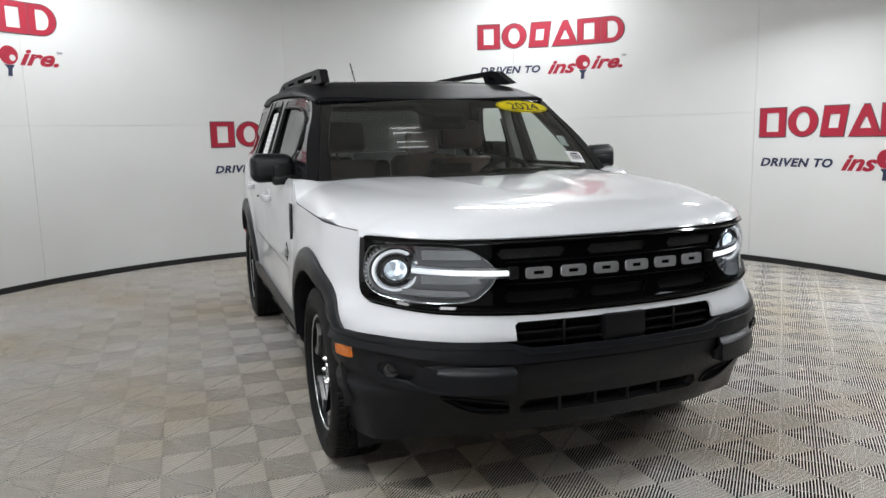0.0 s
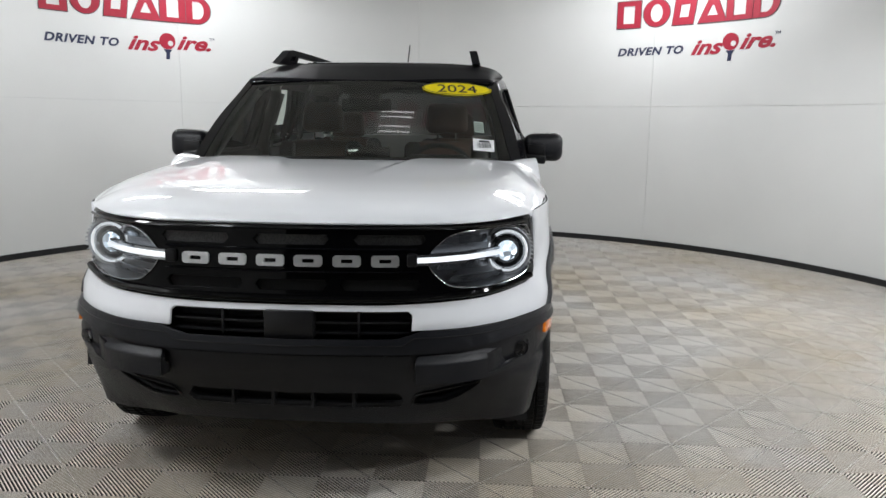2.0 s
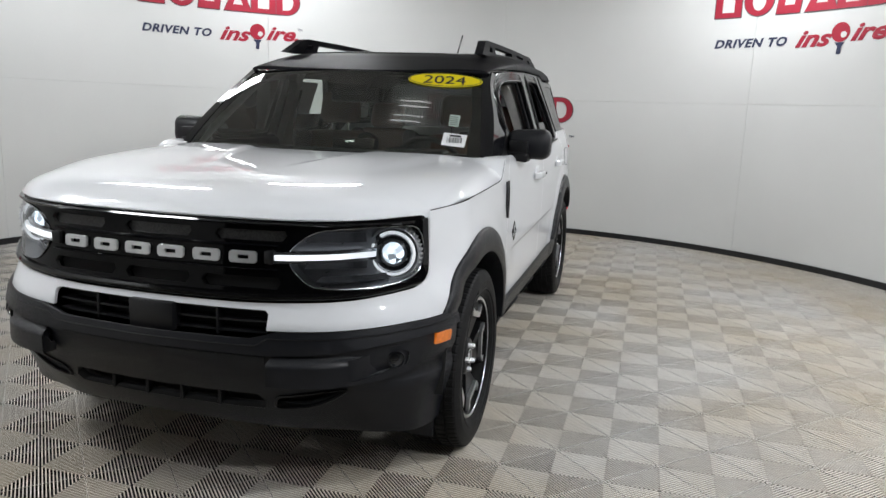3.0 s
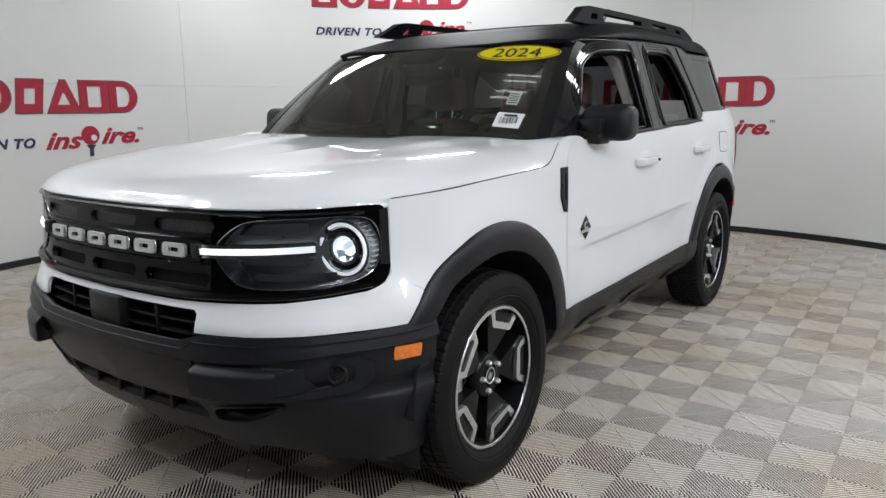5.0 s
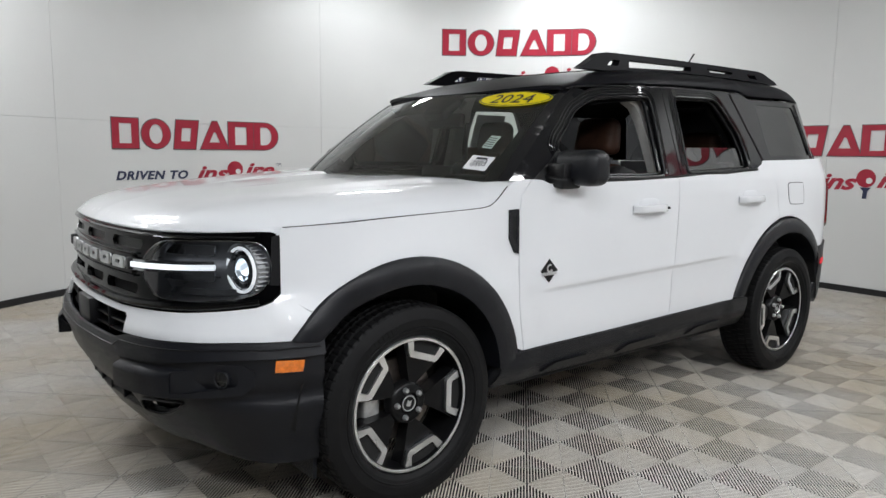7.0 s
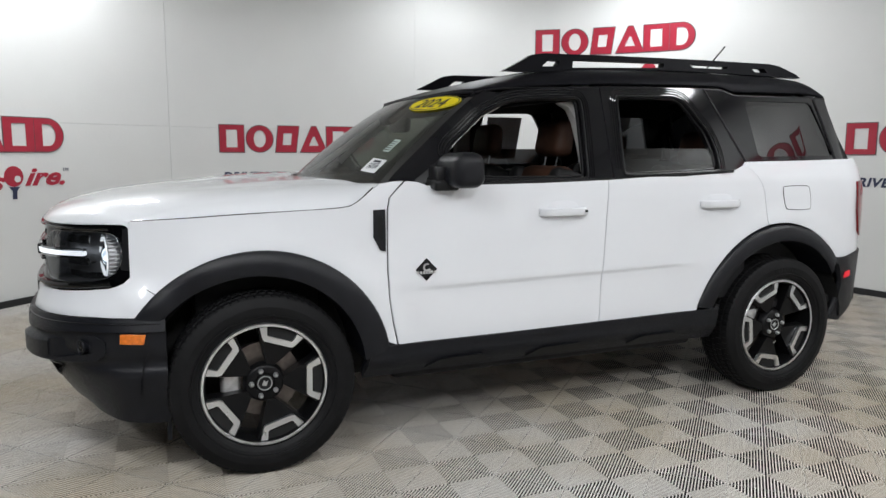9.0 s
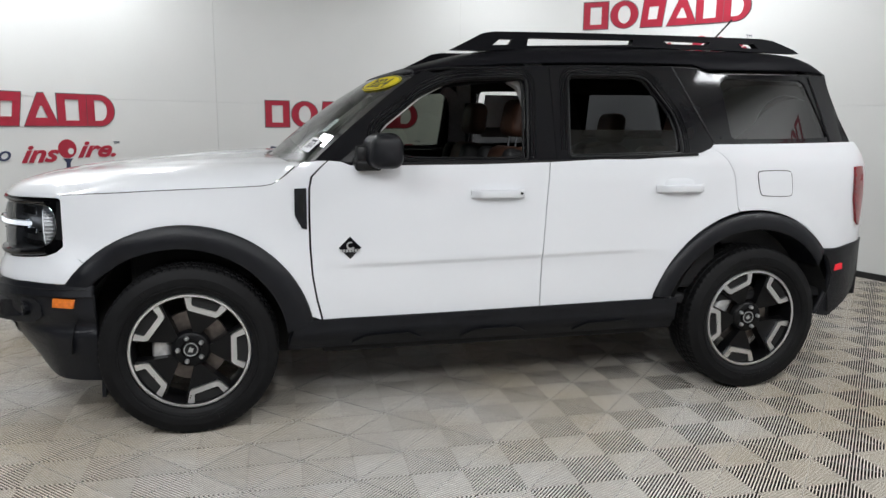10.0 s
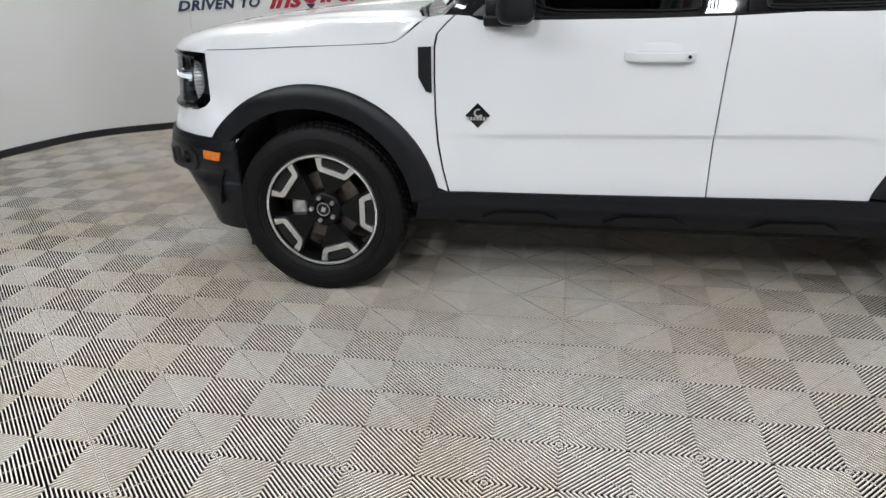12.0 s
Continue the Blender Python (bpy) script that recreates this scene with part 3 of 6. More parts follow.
def nose(off=0.0, flat_z=None):
    """Surface of the nose in (arc length, height), off metres proud of it; the sign of the arc length gives the side."""
    def f(s, z):
        a, sg = abs(s), (1 if s >= 0 else -1)
        tx, ty = plan_x(a + 0.01) - plan_x(a - 0.01), plan_y(a + 0.01) - plan_y(a - 0.01)
        if a < 0.012:
            tx, ty = 1, 0
        k = math.hypot(tx, ty)
        nx, ny = ty / k, -tx / k
        zz = z if flat_z is None else flat_z
        low = 1 - 0.8 * smooth(0.55, 0.95, a) * smooth(0.50, 0.46, zz)
        d = off - low * inset(zz) * (1 - 0.9 * smooth(0.78, 1.08, a) * smooth(0.5, 0.7, zz) * (1 - smooth(0.69, 0.83, zz))) - 0.025 * smooth(0.48, 0.27, zz) * smooth(0.5, 0.85, a)
        return (sg * (plan_x(a) + nx * d), plan_y(a) + ny * d, z)
    return f


def s_at_y(y):
    s = 0.6
    while plan_y(s) < y:
        s += 0.002
    return s


_pts = [nose(0.006)(0.02 * i, 1.0) for i in range(60)]
_pts = [p for p, q in zip(_pts, _pts[1:]) if q[0] - p[0] > 0.002 and p[1] < -1.74]
hood_edge = curve([p[0] for p in _pts], [p[1] for p in _pts])
wing_line = curve([-1.82, -1.45, -1.03, -0.985, -0.955, -0.862, -0.80], [1.010, 1.030, 1.046, 1.053, 1.070, 1.140, 1.149])
hood_mid = curve([0, 0.02, 0.05, 0.10, 0.2, 0.4, 0.7, 1.0, 1.15], [0.999, 1.023, 1.042, 1.061, 1.083, 1.108, 1.130, 1.140, 1.140])
HOOD_REAR = -0.93
XF = side_x(-1.80, 1.01) - 0.004


def hood_z(x, y):
    a = abs(x)
    f = hood_edge(min(a, XF))
    t = max(-0.02, (y - f) / (HOOD_REAR - f))
    yy = max(y, -1.80)
    m, e = hood_mid(t), min(wing_line(yy), 1.138) + 0.003
    xe = side_x(yy, 1.03) - 0.003
    z = e + (m - e) * (1 - min(1.02, a / xe) ** 12)
    # two raised shoulders that rise towards the windscreen and spread apart
    k = smooth(0.36, 0.78, t) * (1 - 0.4 * smooth(0.92, 1.0, t))
    inner, outer = 0.055 + 0.255 * t, 0.42 + 0.24 * t
    z += 0.0115 * k * smooth(inner - 0.030, inner + 0.026, a) * (1 - smooth(outer - 0.07, outer + 0.06, a))
    return z


def hood(x, y):
    return (x, y, hood_z(x, y))


WB_Z = 1.112


def shield(off=0.0):
    """Windscreen in (u, v): u from -1 to 1 across, v from 0 at the foot to 1 at the head."""
    def f(u, v):
        x = u * (0.765 + (0.640 - 0.765) * v)
        y0, y1 = -1.02 + 0.185 * abs(u) ** 2.2, -0.455 + 0.110 * abs(u) ** 2.2
        z0, z1 = WB_Z, 1.536 - 0.012 * u * u
        bow = 0.022 * v * (1 - v) * 4
        return (x, y0 + (y1 - y0) * v - (bow * 0.62 + off * 0.62), z0 + (z1 - z0) * v + bow * 0.78 + off * 0.78)
    return f


roof_mid = curve([-0.46, -0.36, -0.22, -0.08, 0.1, 0.4, 0.9, 1.4, 1.65, 1.74, 1.80, 1.83], [1.537, 1.568, 1.608, 1.643, 1.668, 1.688, 1.700, 1.702, 1.692, 1.668, 1.628, 1.592])
drip = curve([-0.46, -0.39, -0.30, -0.207, 0.04, 0.5, 1.0, 1.025, 1.095, 1.78, 1.88], [1.480, 1.522, 1.548, 1.558, 1.567, 1.584, 1.590, 1.588, 1.563, 1.571, 1.565])


def roof(x, y):
    d = upper_x(y, drip(y)) + 0.002
    k = min(1.0, abs(x) / d)
    p = 5 + 4 * smooth(-0.4, 0.3, y)
    return (x, y, drip(y) + (roof_mid(y) - drip(y)) * max(0.0, 1 - k ** p) ** 0.5 * (1 - 0.12 * k * k))


# ---------------------------------------------------------------- the car
car = thing("car", "white compact sport utility vehicle with black roof and plastic cladding", "car")
G = 0.003     # half a panel gap

# front wings
front_arch = arc(HUB_F + 0.008, HUB_Z, 0.51, 0.543, 15, 134.6, 22)
door_front = [(-0.755, 1.149), (-0.785, 1.122), (-0.822, 1.084), (-0.832, 1.036), (-0.834, 0.92), (-0.833, 0.794), (-0.825, 0.669), (-0.808, 0.56), (-0.787, 0.47)]
fender = [(-1.800, 1.012), (-1.45, 1.030), (-1.03, 1.046), (-0.985, 1.053), (-0.955, 1.070), (-0.862, 1.140), (-0.80, 1.149)] + \
    [(y - 2 * G, z) for y, z in door_front] + front_arch + [(-1.802, 0.80)]
wings = both_sides("front_wing", fender, side, WHITE, car, step=0.04)

# doors
gap_mid = [(0.205, 0.478), (0.204, 0.56), (0.206, 0.708), (0.213, 0.85), (0.219, 0.965), (0.229, 1.09), (0.233, 1.142)]
front_door = [(y + G, z) for y, z in reversed(door_front)] + [(-0.70, 1.145), (-0.66, 1.130), (-0.438, 1.130), (-0.1, 1.133)] + \
    [(y - G, z) for y, z in reversed(gap_mid)] + [(-0.3, 0.472)]
doors_f = both_sides("front_door", front_door, side, WHITE, car, step=(0.06, 0.008))
door_rear = [(1.060, 1.205), (1.110, 1.180), (1.144, 1.143), (1.168, 1.10), (1.177, 1.07), (1.190, 0.98), (1.196, 0.925)]
rear_arch_a = arc(HUB_R, HUB_Z, 0.563, 0.578, 103.5, 166.5, 14)
rear_door = [(y + G, z) for y, z in gap_mid] + [(0.6, 1.160), (0.90, 1.172), (1.003, 1.184)] + [(y - G, z) for y, z in door_rear] + rear_arch_a + [(0.5, 0.484)]
doors_r = both_sides("rear_door", rear_door, side, WHITE, car, step=(0.06, 0.008))

# rear quarters
rear_arch_b = arc(HUB_R, HUB_Z, 0.520, 0.563, 42.5, 102.5, 14)
quarter = [(y + G, z) for y, z in door_rear] + rear_arch_b[::-1] + [(1.80, 0.702), (1.93, 0.718), (2.06, 0.725), (2.075, 0.90), (2.055, 1.10), (1.99, 1.18),
                                                                   (1.93, 1.238), (1.5, 1.228), (1.074, 1.222)]
quarters = both_sides("rear_quarter_panel", quarter, side, WHITE, car, step=0.04)
fuel_loop = rounded([(1.300, 1.085), (1.315, 1.098), (1.475, 1.099), (1.493, 1.085), (1.503, 0.99), (1.49, 0.972), (1.335, 0.977), (1.318, 0.99)])
skin("fuel_flap", fuel_loop, lambda y, z: (side_x(y, z) + 0.0015, y, z), WHITE, quarters[0], depth=0.008)
bm = bmesh.new()
sweep(bm, [(side_x(y, z) - 0.0005, y, z) for y, z in fuel_loop], oval(0.0025, 0.0025, 6), True, (1, 0, 0))
part("flap_gap", bm, DARK, quarters[0], "thin dark gap round the fuel flap")

# sills
sill = [(-0.935, 0.332), (0.90, 0.334), (0.90, 0.488), (0.80, 0.490), (-0.30, 0.474), (-0.80, 0.470), (-0.90, 0.470)]
sill_surf = lambda y, z: (side_x(y, 0.46) + 0.012 - 0.06 * (1 - smooth(0.30, 0.42, z)) + 0.006 * smooth(0.44, 0.46, z), y, z)
sills = both_sides("sill_cladding", sill, sill_surf, PLASTIC, car, step=0.03, depth=0.05)
for sl, sg in zip(sills, (1, -1)):
    for y0, y1 in ((-0.66, -0.35), (-0.17, 0.15), (0.38, 0.70)):
        bm = bmesh.new()
        loop = [(y0, 0.352), (y1, 0.358), (y1 - 0.06, 0.392), (y0 + 0.06, 0.388)]
        prism(bm, loop, 0, 0.02, lambda x, y, z: (sg * (sill_surf(y, z)[0] - 0.008 + x), y, z))
        part("sill_step", bm, TRIM, sl)

# wheel arch trims
def arch_trim(hub, outer, inner, x_in, name):
    for sg in (1, -1):
        bm = bmesh.new()
        rings = []
        n = len(outer)
        for (y0, z0), (y1, z1) in zip(outer, inner):
            base = side_x(y0, z0)
            top = base + 0.010
            mid_y, mid_z = (y0 * 0.55 + y1 * 0.45), (z0 * 0.55 + z1 * 0.45)
            rings.append([bm.verts.new((sg * x, y, z)) for x, y, z in (
                (base - 0.01, y0, z0), (top - 0.006, y0, z0), (top + 0.004, y0 * 0.93 + y1 * 0.07, z0 * 0.93 + z1 * 0.07),
                (top + 0.012, mid_y, mid_z), (top + 0.016, y0 * 0.1 + y1 * 0.9, z0 * 0.1 + z1 * 0.9), (top + 0.012, y1, z1), (x_in, y1, z1))])
        for p, q in zip(rings, rings[1:]):
            for j in range(6):
                bm.faces.new((p[j], q[j], q[j + 1], p[j + 1]))
        part(name, bm, PLASTIC, car, angle=60)


arch_trim(HUB_F, arc(HUB_F + 0.008, HUB_Z, 0.512, 0.560, 12, 146.5, 30), arc(HUB_F, HUB_Z, 0.405, 0.470, 10, 141, 30), 0.60, "wheel_arch_trim")
arch_trim(HUB_R, arc(HUB_R, HUB_Z, 0.518, 0.58, 42, 165, 30), arc(HUB_R, HUB_Z, 0.435, 0.50, 38, 163, 30), 0.60, "wheel_arch_trim")

# wheel housings and underside
for hub in (HUB_F, HUB_R):
    for sg in (1, -1):
        bm = bmesh.new()
        pts = arc(hub, HUB_Z, 0.455, 0.455, 2, 178, 24)
        a = [bm.verts.new((sg * 0.86, y, z)) for y, z in pts]
        b = [bm.verts.new((sg * 0.50, y, z)) for y, z in pts]
        for i in range(len(pts) - 1):
            bm.faces.new((a[i], a[i + 1], b[i + 1], b[i]))
        c = [bm.verts.new((sg * 0.50, hub - 0.46, 0.22)), bm.verts.new((sg * 0.50, hub + 0.46, 0.22))]
        bm.faces.new(b + c)
        part("wheel_housing", bm, DARK, car, smooth_on=False)
bm = bmesh.new()
rbox(bm, (1.0, 3.9, 0.20), (0, 0.02, 0.34), 0.03, 2)
rbox(bm, (1.58, 1.62, 0.16), (0, 0.02, 0.37), 0.03, 2)
part("underside", bm, DARK, car)
bm = bmesh.new()
rbox(bm, (1.40, 0.5, 0.62), (0, -1.33, 0.70), 0.03, 2)
part("engine_block", bm, DARK, car)
bm = bmesh.new()
rbox(bm, (1.52, 0.04, 0.66), (0, -0.86, 0.74), 0.01, 1)
rbox(bm, (1.60, 2.75, 0.05), (0, 0.52, 0.46), 0.01, 1)
part("cabin_floor", bm, CABIN, car)

# bonnet
front_xs = [XF * math.sin(math.pi / 2 * (1 - i / 80)) for i in range(161)]
hood_loop = [(x, hood_edge(min(XF, abs(x))) - 0.001) for x in front_xs]
edge_ys = [-1.70, -1.45, -1.20, -1.03, -0.985, -0.955, -0.91, -0.868]
hood_rim = [(side_x(y, wing_line(y)) - 0.004, y) for y in edge_ys]
rear_rim = [(0.79, -0.872), (0.74, -0.905), (0.60, -0.945), (0.4, -0.985), (0.2, -1.005)]
hood_loop += [(-x, y) for x, y in hood_rim] + [(-x, y) for x, y in rear_rim] + [(0, -1.01)] + rear_rim[::-1] + hood_rim[::-1]
bonnet = skin("bonnet", hood_loop, hood, WHITE, car, step=0.02, depth=0.03)
for sg in (1, -1):
    bm = bmesh.new()
    sweep(bm, [(sg * (side_x(y, wing_line(y)) - 0.006), y, wing_line(y) + 0.0005) for y in [-1.79 + 0.90 * i / 40 for i in range(41)]], oval(0.003, 0.003, 6))
    part("bonnet_gap", bm, DARK, car)
# wing tops between bonnet and windscreen pillars
wing_z = curve([-0.90, -0.862, -0.80, -0.5], [1.112, 1.140, 1.149, 1.149])
for sg in (1, -1):
    for name, mat, ya, yb, drop in (("wing_top", WHITE, -0.885, -0.775, 0.0), ("mirror_ledge", TRIM, -0.785, -0.50, 0.018)):
        bm = bmesh.new()
        rows = []
        for i in range(10):
            t = i / 9
            y = ya + (yb - ya) * t
            z = wing_z(y) - drop
            xo = side_x(y, z) - 0.0005
            xi = 0.755
            rows.append([bm.verts.new((sg * (xi + (xo - xi) * k), y, z - 0.010 * (1 - k) - 0.0005)) for k in (0, 0.33, 0.66, 0.9, 1)])
        for p, q in zip(rows, rows[1:]):
            for j in range(4):
                bm.faces.new((p[j], q[j], q[j + 1], p[j + 1]))
        part(name, bm, mat, car)
bm = bmesh.new()
cow = [bm.verts.new((0.78 * (k / 8 - 1), -1.06 + 0.165 * abs(k / 8 - 1) ** 2.2, 1.10)) for k in range(17)]
cow2 = [bm.verts.new((0.79 * (k / 8 - 1), -0.97 + 0.165 * abs(k / 8 - 1) ** 2.2, 1.112)) for k in range(17)]
for i in range(16):
    bm.faces.new((cow[i], cow[i + 1], cow2[i + 1], cow2[i]))
part("cowl_panel", bm, PLASTIC, car)

# ---------------------------------------------------------------- nose
SB = s_at_y(-1.812)       # where the black lamp band ends on the flank
SC = s_at_y(-1.765)


def mirror_loop(half):
    """A closed outline from its half with s >= 0, listed from bottom to top."""
    return half + [(-s, z) for s, z in reversed(half)]


band_half = [(0.0, 0.739), (0.30, 0.740), (0.50, 0.746), (0.66, 0.750), (0.80, 0.760), (0.90, 0.771), (SB - 0.050, 0.782), (SB - 0.028, 0.791), (SB - 0.012, 0.806), (SB - 0.003, 0.828), (SB, 0.86), (SB, 0.96), (SB, 0.988), (SB - 0.004, 1.001),
             (SB - 0.012, 1.008), (0.85, 1.010), (0.6, 1.004), (0.3, 0.998)]
band = mirror_loop(band_half[1:]) 
lens_half = [(0.462, 0.846), (0.505, 0.806), (0.538, 0.785), (0.66, 0.779), (0.80, 0.784), (0.90, 0.803), (0.950, 0.848), (0.957, 0.90), (0.937, 0.955), (0.88, 0.974), (0.62, 0.970),
             (0.548, 0.962), (0.506, 0.940), (0.466, 0.908), (0.452, 0.885)]
lens_half = rounded(lens_half, 0.25)
lamp_l = lens_half
lamp_r = [(-s, z) for s, z in reversed(lens_half)]
slots_up = [(-0.45, -0.205), (-0.125, 0.125), (0.205, 0.45)]


def slot(a, b, z0, z1, c=0.015):
    return [(a + c, z0), (b - c, z0), (b, (z0 + z1) / 2 + 0.002), (b - c * 0.4, z1), (a + c, z1), (a, (z0 + z1) / 2)]


holes = [lamp_l, lamp_r] + [slot(a, b, 0.926, 0.960) for a, b in slots_up] + [slot(-0.43, -0.16, 0.778, 0.815), slot(-0.12, 0.12, 0.778, 0.815), slot(0.16, 0.43, 0.778, 0.815)]
grille = skin("grille_panel", band, nose(0.0), GRILLE, car, holes=holes, step=0.035, depth=0.03, label="gloss black grille and lamp band")
for a, b in slots_up:
    skin("mesh_insert", slot(a - 0.01, b + 0.01, 0.920, 0.966), nose(-0.014), MESH, grille, depth=0)
for a, b in ((-0.43, -0.16), (-0.12, 0.12), (0.16, 0.43)):
    skin("lower_opening", slot(a - 0.01, b + 0.01, 0.772, 0.822), nose(-0.026), DARK, grille, depth=0)
# bars: bright edges that catch the light
for z, h, off, wd in ((0.982, 0.010, 0.012, 0.90), (0.914, 0.006, 0.010, 0.42), (0.842, 0.006, 0.010, 0.42)):
    bm = bmesh.new()
    n = 40
    sweep(bm, [nose(off - 0.004)(wd * (2 * i / n - 1), z) for i in range(n + 1)], [(-0.010, -h / 2), (0.004, -h / 2), (0.008, 0), (0.004, h / 2), (-0.010, h / 2)])
    part("grille_bar", bm, BLACK, grille)
bm = bmesh.new()      # the full lower lip of the grille
lip_foot = curve([0, 0.3, 0.5, 0.66, 0.8, 0.9, 1.0], [0.739, 0.740, 0.746, 0.750, 0.760, 0.771, 0.784])
sweep(bm, [nose(0.004)((SB - 0.075) * (i / 24 - 1), 0.016 + lip_foot(abs((SB - 0.075) * (i / 24 - 1)))) for i in range(49)],
      [(-0.012, -0.014), (0.006, -0.013), (0.014, -0.007), (0.016, 0.001), (0.010, 0.009), (-0.012, 0.012)])
part("grille_lip", bm, GRILLE, grille)
skin("badge_bar", [(-0.40, 0.848), (0.40, 0.848), (0.41, 0.878), (0.40, 0.908), (-0.40, 0.908), (-0.41, 0.878)], nose(0.010), GRILLE, grille, step=0.05, depth=0.015)
# six plain raised blocks in place of a model name
for k, c in enumerate((-0.310, -0.186, -0.062, 0.062, 0.186, 0.310)):
    w, h = 0.090, 0.037
    r = 0.007
    outer = [(c - w / 2 + r, 0.860), (c + w / 2 - r, 0.860), (c + w / 2, 0.860 + r), (c + w / 2, 0.860 + h - r), (c + w / 2 - r, 0.860 + h), (c - w / 2 + r, 0.860 + h),
             (c - w / 2, 0.860 + h - r), (c - w / 2, 0.860 + r)]
    hole = [(c - 0.019, 0.872), (c + 0.019, 0.872), (c + 0.019, 0.885), (c - 0.019, 0.885)]
    skin("name_block", outer, nose(0.020), SATIN, grille, holes=[hole], step=0.03, depth=0.010, label="raised silver block on the grille")


def headlamp(sg):
    loop = lamp_l if sg > 0 else lamp_r
    back = skin("headlamp", [(s * 1.0, z) for s, z in loop], nose(-0.075), LAMPBOWL, car, step=0.04, depth=0, label="lit round headlamp with a bright light bar")
    # side wall of the bowl
    bm = bmesh.new()
    a = [bm.verts.new(nose(-0.002)(s, z)) for s, z in loop]
    b = [bm.verts.new(nose(-0.076)(s, z)) for s, z in loop]
    for i in range(len(loop)):
        j = (i + 1) % len(loop)
        bm.faces.new((a[i], a[j], b[j], b[i]))
    part("lamp_bowl", bm, LAMPBOWL, back)
    sc, zc = 0.848 * sg, 0.876
    c = Vector(nose(-0.045)(sc, zc))
    out = (Vector(nose(0.0)(sc, zc)) - Vector(nose(-0.1)(sc, zc))).normalized()
    ax = (out * 0.25 + Vector((0, -1, 0)) * 0.75).normalized()
    frame_m = ax.to_track_quat("X", "Z").to_matrix().to_4x4()

    def turned(name, profile, mat, n=40, label=""):
        bm = bmesh.new()
        spin(bm, profile, n)
        for v in bm.verts:
            v.co = c + frame_m.to_3x3() @ v.co
        return part(name, bm, mat, back, label)
    turned("lamp_shroud", [(-0.06, 0.090), (0.010, 0.088), (0.012, 0.084), (-0.01, 0.077)], LAMPSILVER)
    for k in range(15):      # flutes round the outer half of the shroud
        a = radians((-63 + 9 * k) if sg > 0 else (117 + 9 * k))
        bm = bmesh.new()
        rbox(bm, (0.036, 0.008, 0.0045), (-0.006, 0, 0), 0.0012, 1)
        for v in bm.verts:
            q = Vector((v.co.x, 0.0925 + v.co.y, v.co.z))
            v.co = c + frame_m.to_3x3() @ Vector((q.x, q.y * math.cos(a) - q.z * math.sin(a), q.y * math.sin(a) + q.z * math.cos(a)))
        part("lamp_flute", bm, LAMPSILVER, back)
    # the ring is open towards the middle of the car, above the bar
    bm = bmesh.new()
    gap = 141 if sg > 0 else 39
    sweep(bm, [c + frame_m.to_3x3() @ Vector((0.010, 0.0700 * math.cos(a), 0.0700 * math.sin(a))) for a in (radians(gap + 14 + 332 * i / 48) for i in range(49))],
          oval(0.0048, 0.006, 8), up=ax)
    part("light_ring", bm, GLOW, back, "glowing white light ring")
    turned("ring_carrier", [(-0.012, 0.060), (0.004, 0.063), (0.004, 0.078), (-0.02, 0.082)], LAMPDARK, 48)
    turned("reflector", [(-0.03, 0.042), (0.004, 0.065), (0.006, 0.060), (-0.02, 0.040)], LAMPCHROME)
    turned("projector_lens", [(0.020, 0.0), (0.018, 0.014), (0.012, 0.027), (0.004, 0.036)], BEAM, label="bright projector lens")
    turned("projector_ring", [(0.004, 0.036), (0.009, 0.039), (0.004, 0.046), (-0.02, 0.050)], LAMPDARK)
    # light bar from the ring to the inner tip
    bm = bmesh.new()
    pts = [nose(-0.02 + 0.030 * min(1, t * 1.2))(sg * (0.756 - (0.756 - 0.405) * t), 0.886 - 0.005 * t) for t in (i / 14 for i in range(15))]
    sweep(bm, pts, [(-0.012, -0.008), (0.010, -0.008), (0.013, 0), (0.010, 0.008), (-0.012, 0.008)])
    part("light_bar", bm, GLOWBAR, back, "glowing white light bar")
    for dz, mat in ((0.0135, LAMPCHROME), (-0.0135, LAMPCHROME)):
        bm = bmesh.new()
        sweep(bm, [Vector(p) + Vector((0, 0.004, dz)) for p in pts], [(-0.012, -0.0045), (0.006, -0.0045), (0.006, 0.0045), (-0.012, 0.0045)])
        part("bar_bezel", bm, mat, back)
    tip = Vector(nose(0.012)(sg * 0.398, 0.881))
    bm = bmesh.new()
    rbox(bm, (0.034, 0.026, 0.042), tip, 0.006, 2)
    part("bar_tip", bm, TRIM, back)
    for z0, z1, s0, s1 in ((0.918, 0.950, 0.50, 0.74), (0.835, 0.862, 0.50, 0.74), (0.792, 0.812, 0.54, 0.88)):
        lp = [(s0, z0), (s1, z0), (s1, z1), (s0 + 0.02, z1)]
        lp = lp if sg > 0 else [(-s, z) for s, z in reversed(lp)]
        skin("lamp_facet", lp, nose(-0.05), LAMPCHROME, back, step=0.06, depth=0.01)
    lp = [(0.888, 0.815), (0.935, 0.825), (0.948, 0.86), (0.948, 0.91), (0.925, 0.952), (0.888, 0.960)]
    skin("lamp_side_trim", lp if sg > 0 else [(-s, z) for s, z in reversed(lp)], nose(-0.022), LAMPSILVER, back, step=0.02, depth=0.01)
    for z0 in (0.835, 0.862, 0.889, 0.916):
        bm = bmesh.new()
        sweep(bm, [nose(-0.019)(sg * (0.892 + 0.05 * i / 6), z0) for i in range(7)], oval(0.003, 0.004, 6))
        part("lamp_flute", bm, LAMPCHROME, back)
    skin("lamp_lens", loop, nose(0.004), LENS, back, step=0.03, depth=0)
    bm = bmesh.new()
    sweep(bm, [nose(0.003)(s, z) for s, z in loop], oval(0.0024, 0.0016, 8), True)
    part("lens_edge", bm, LAMPCHROME, back, "clear moulded lens edge")


headlamp(1)
headlamp(-1)

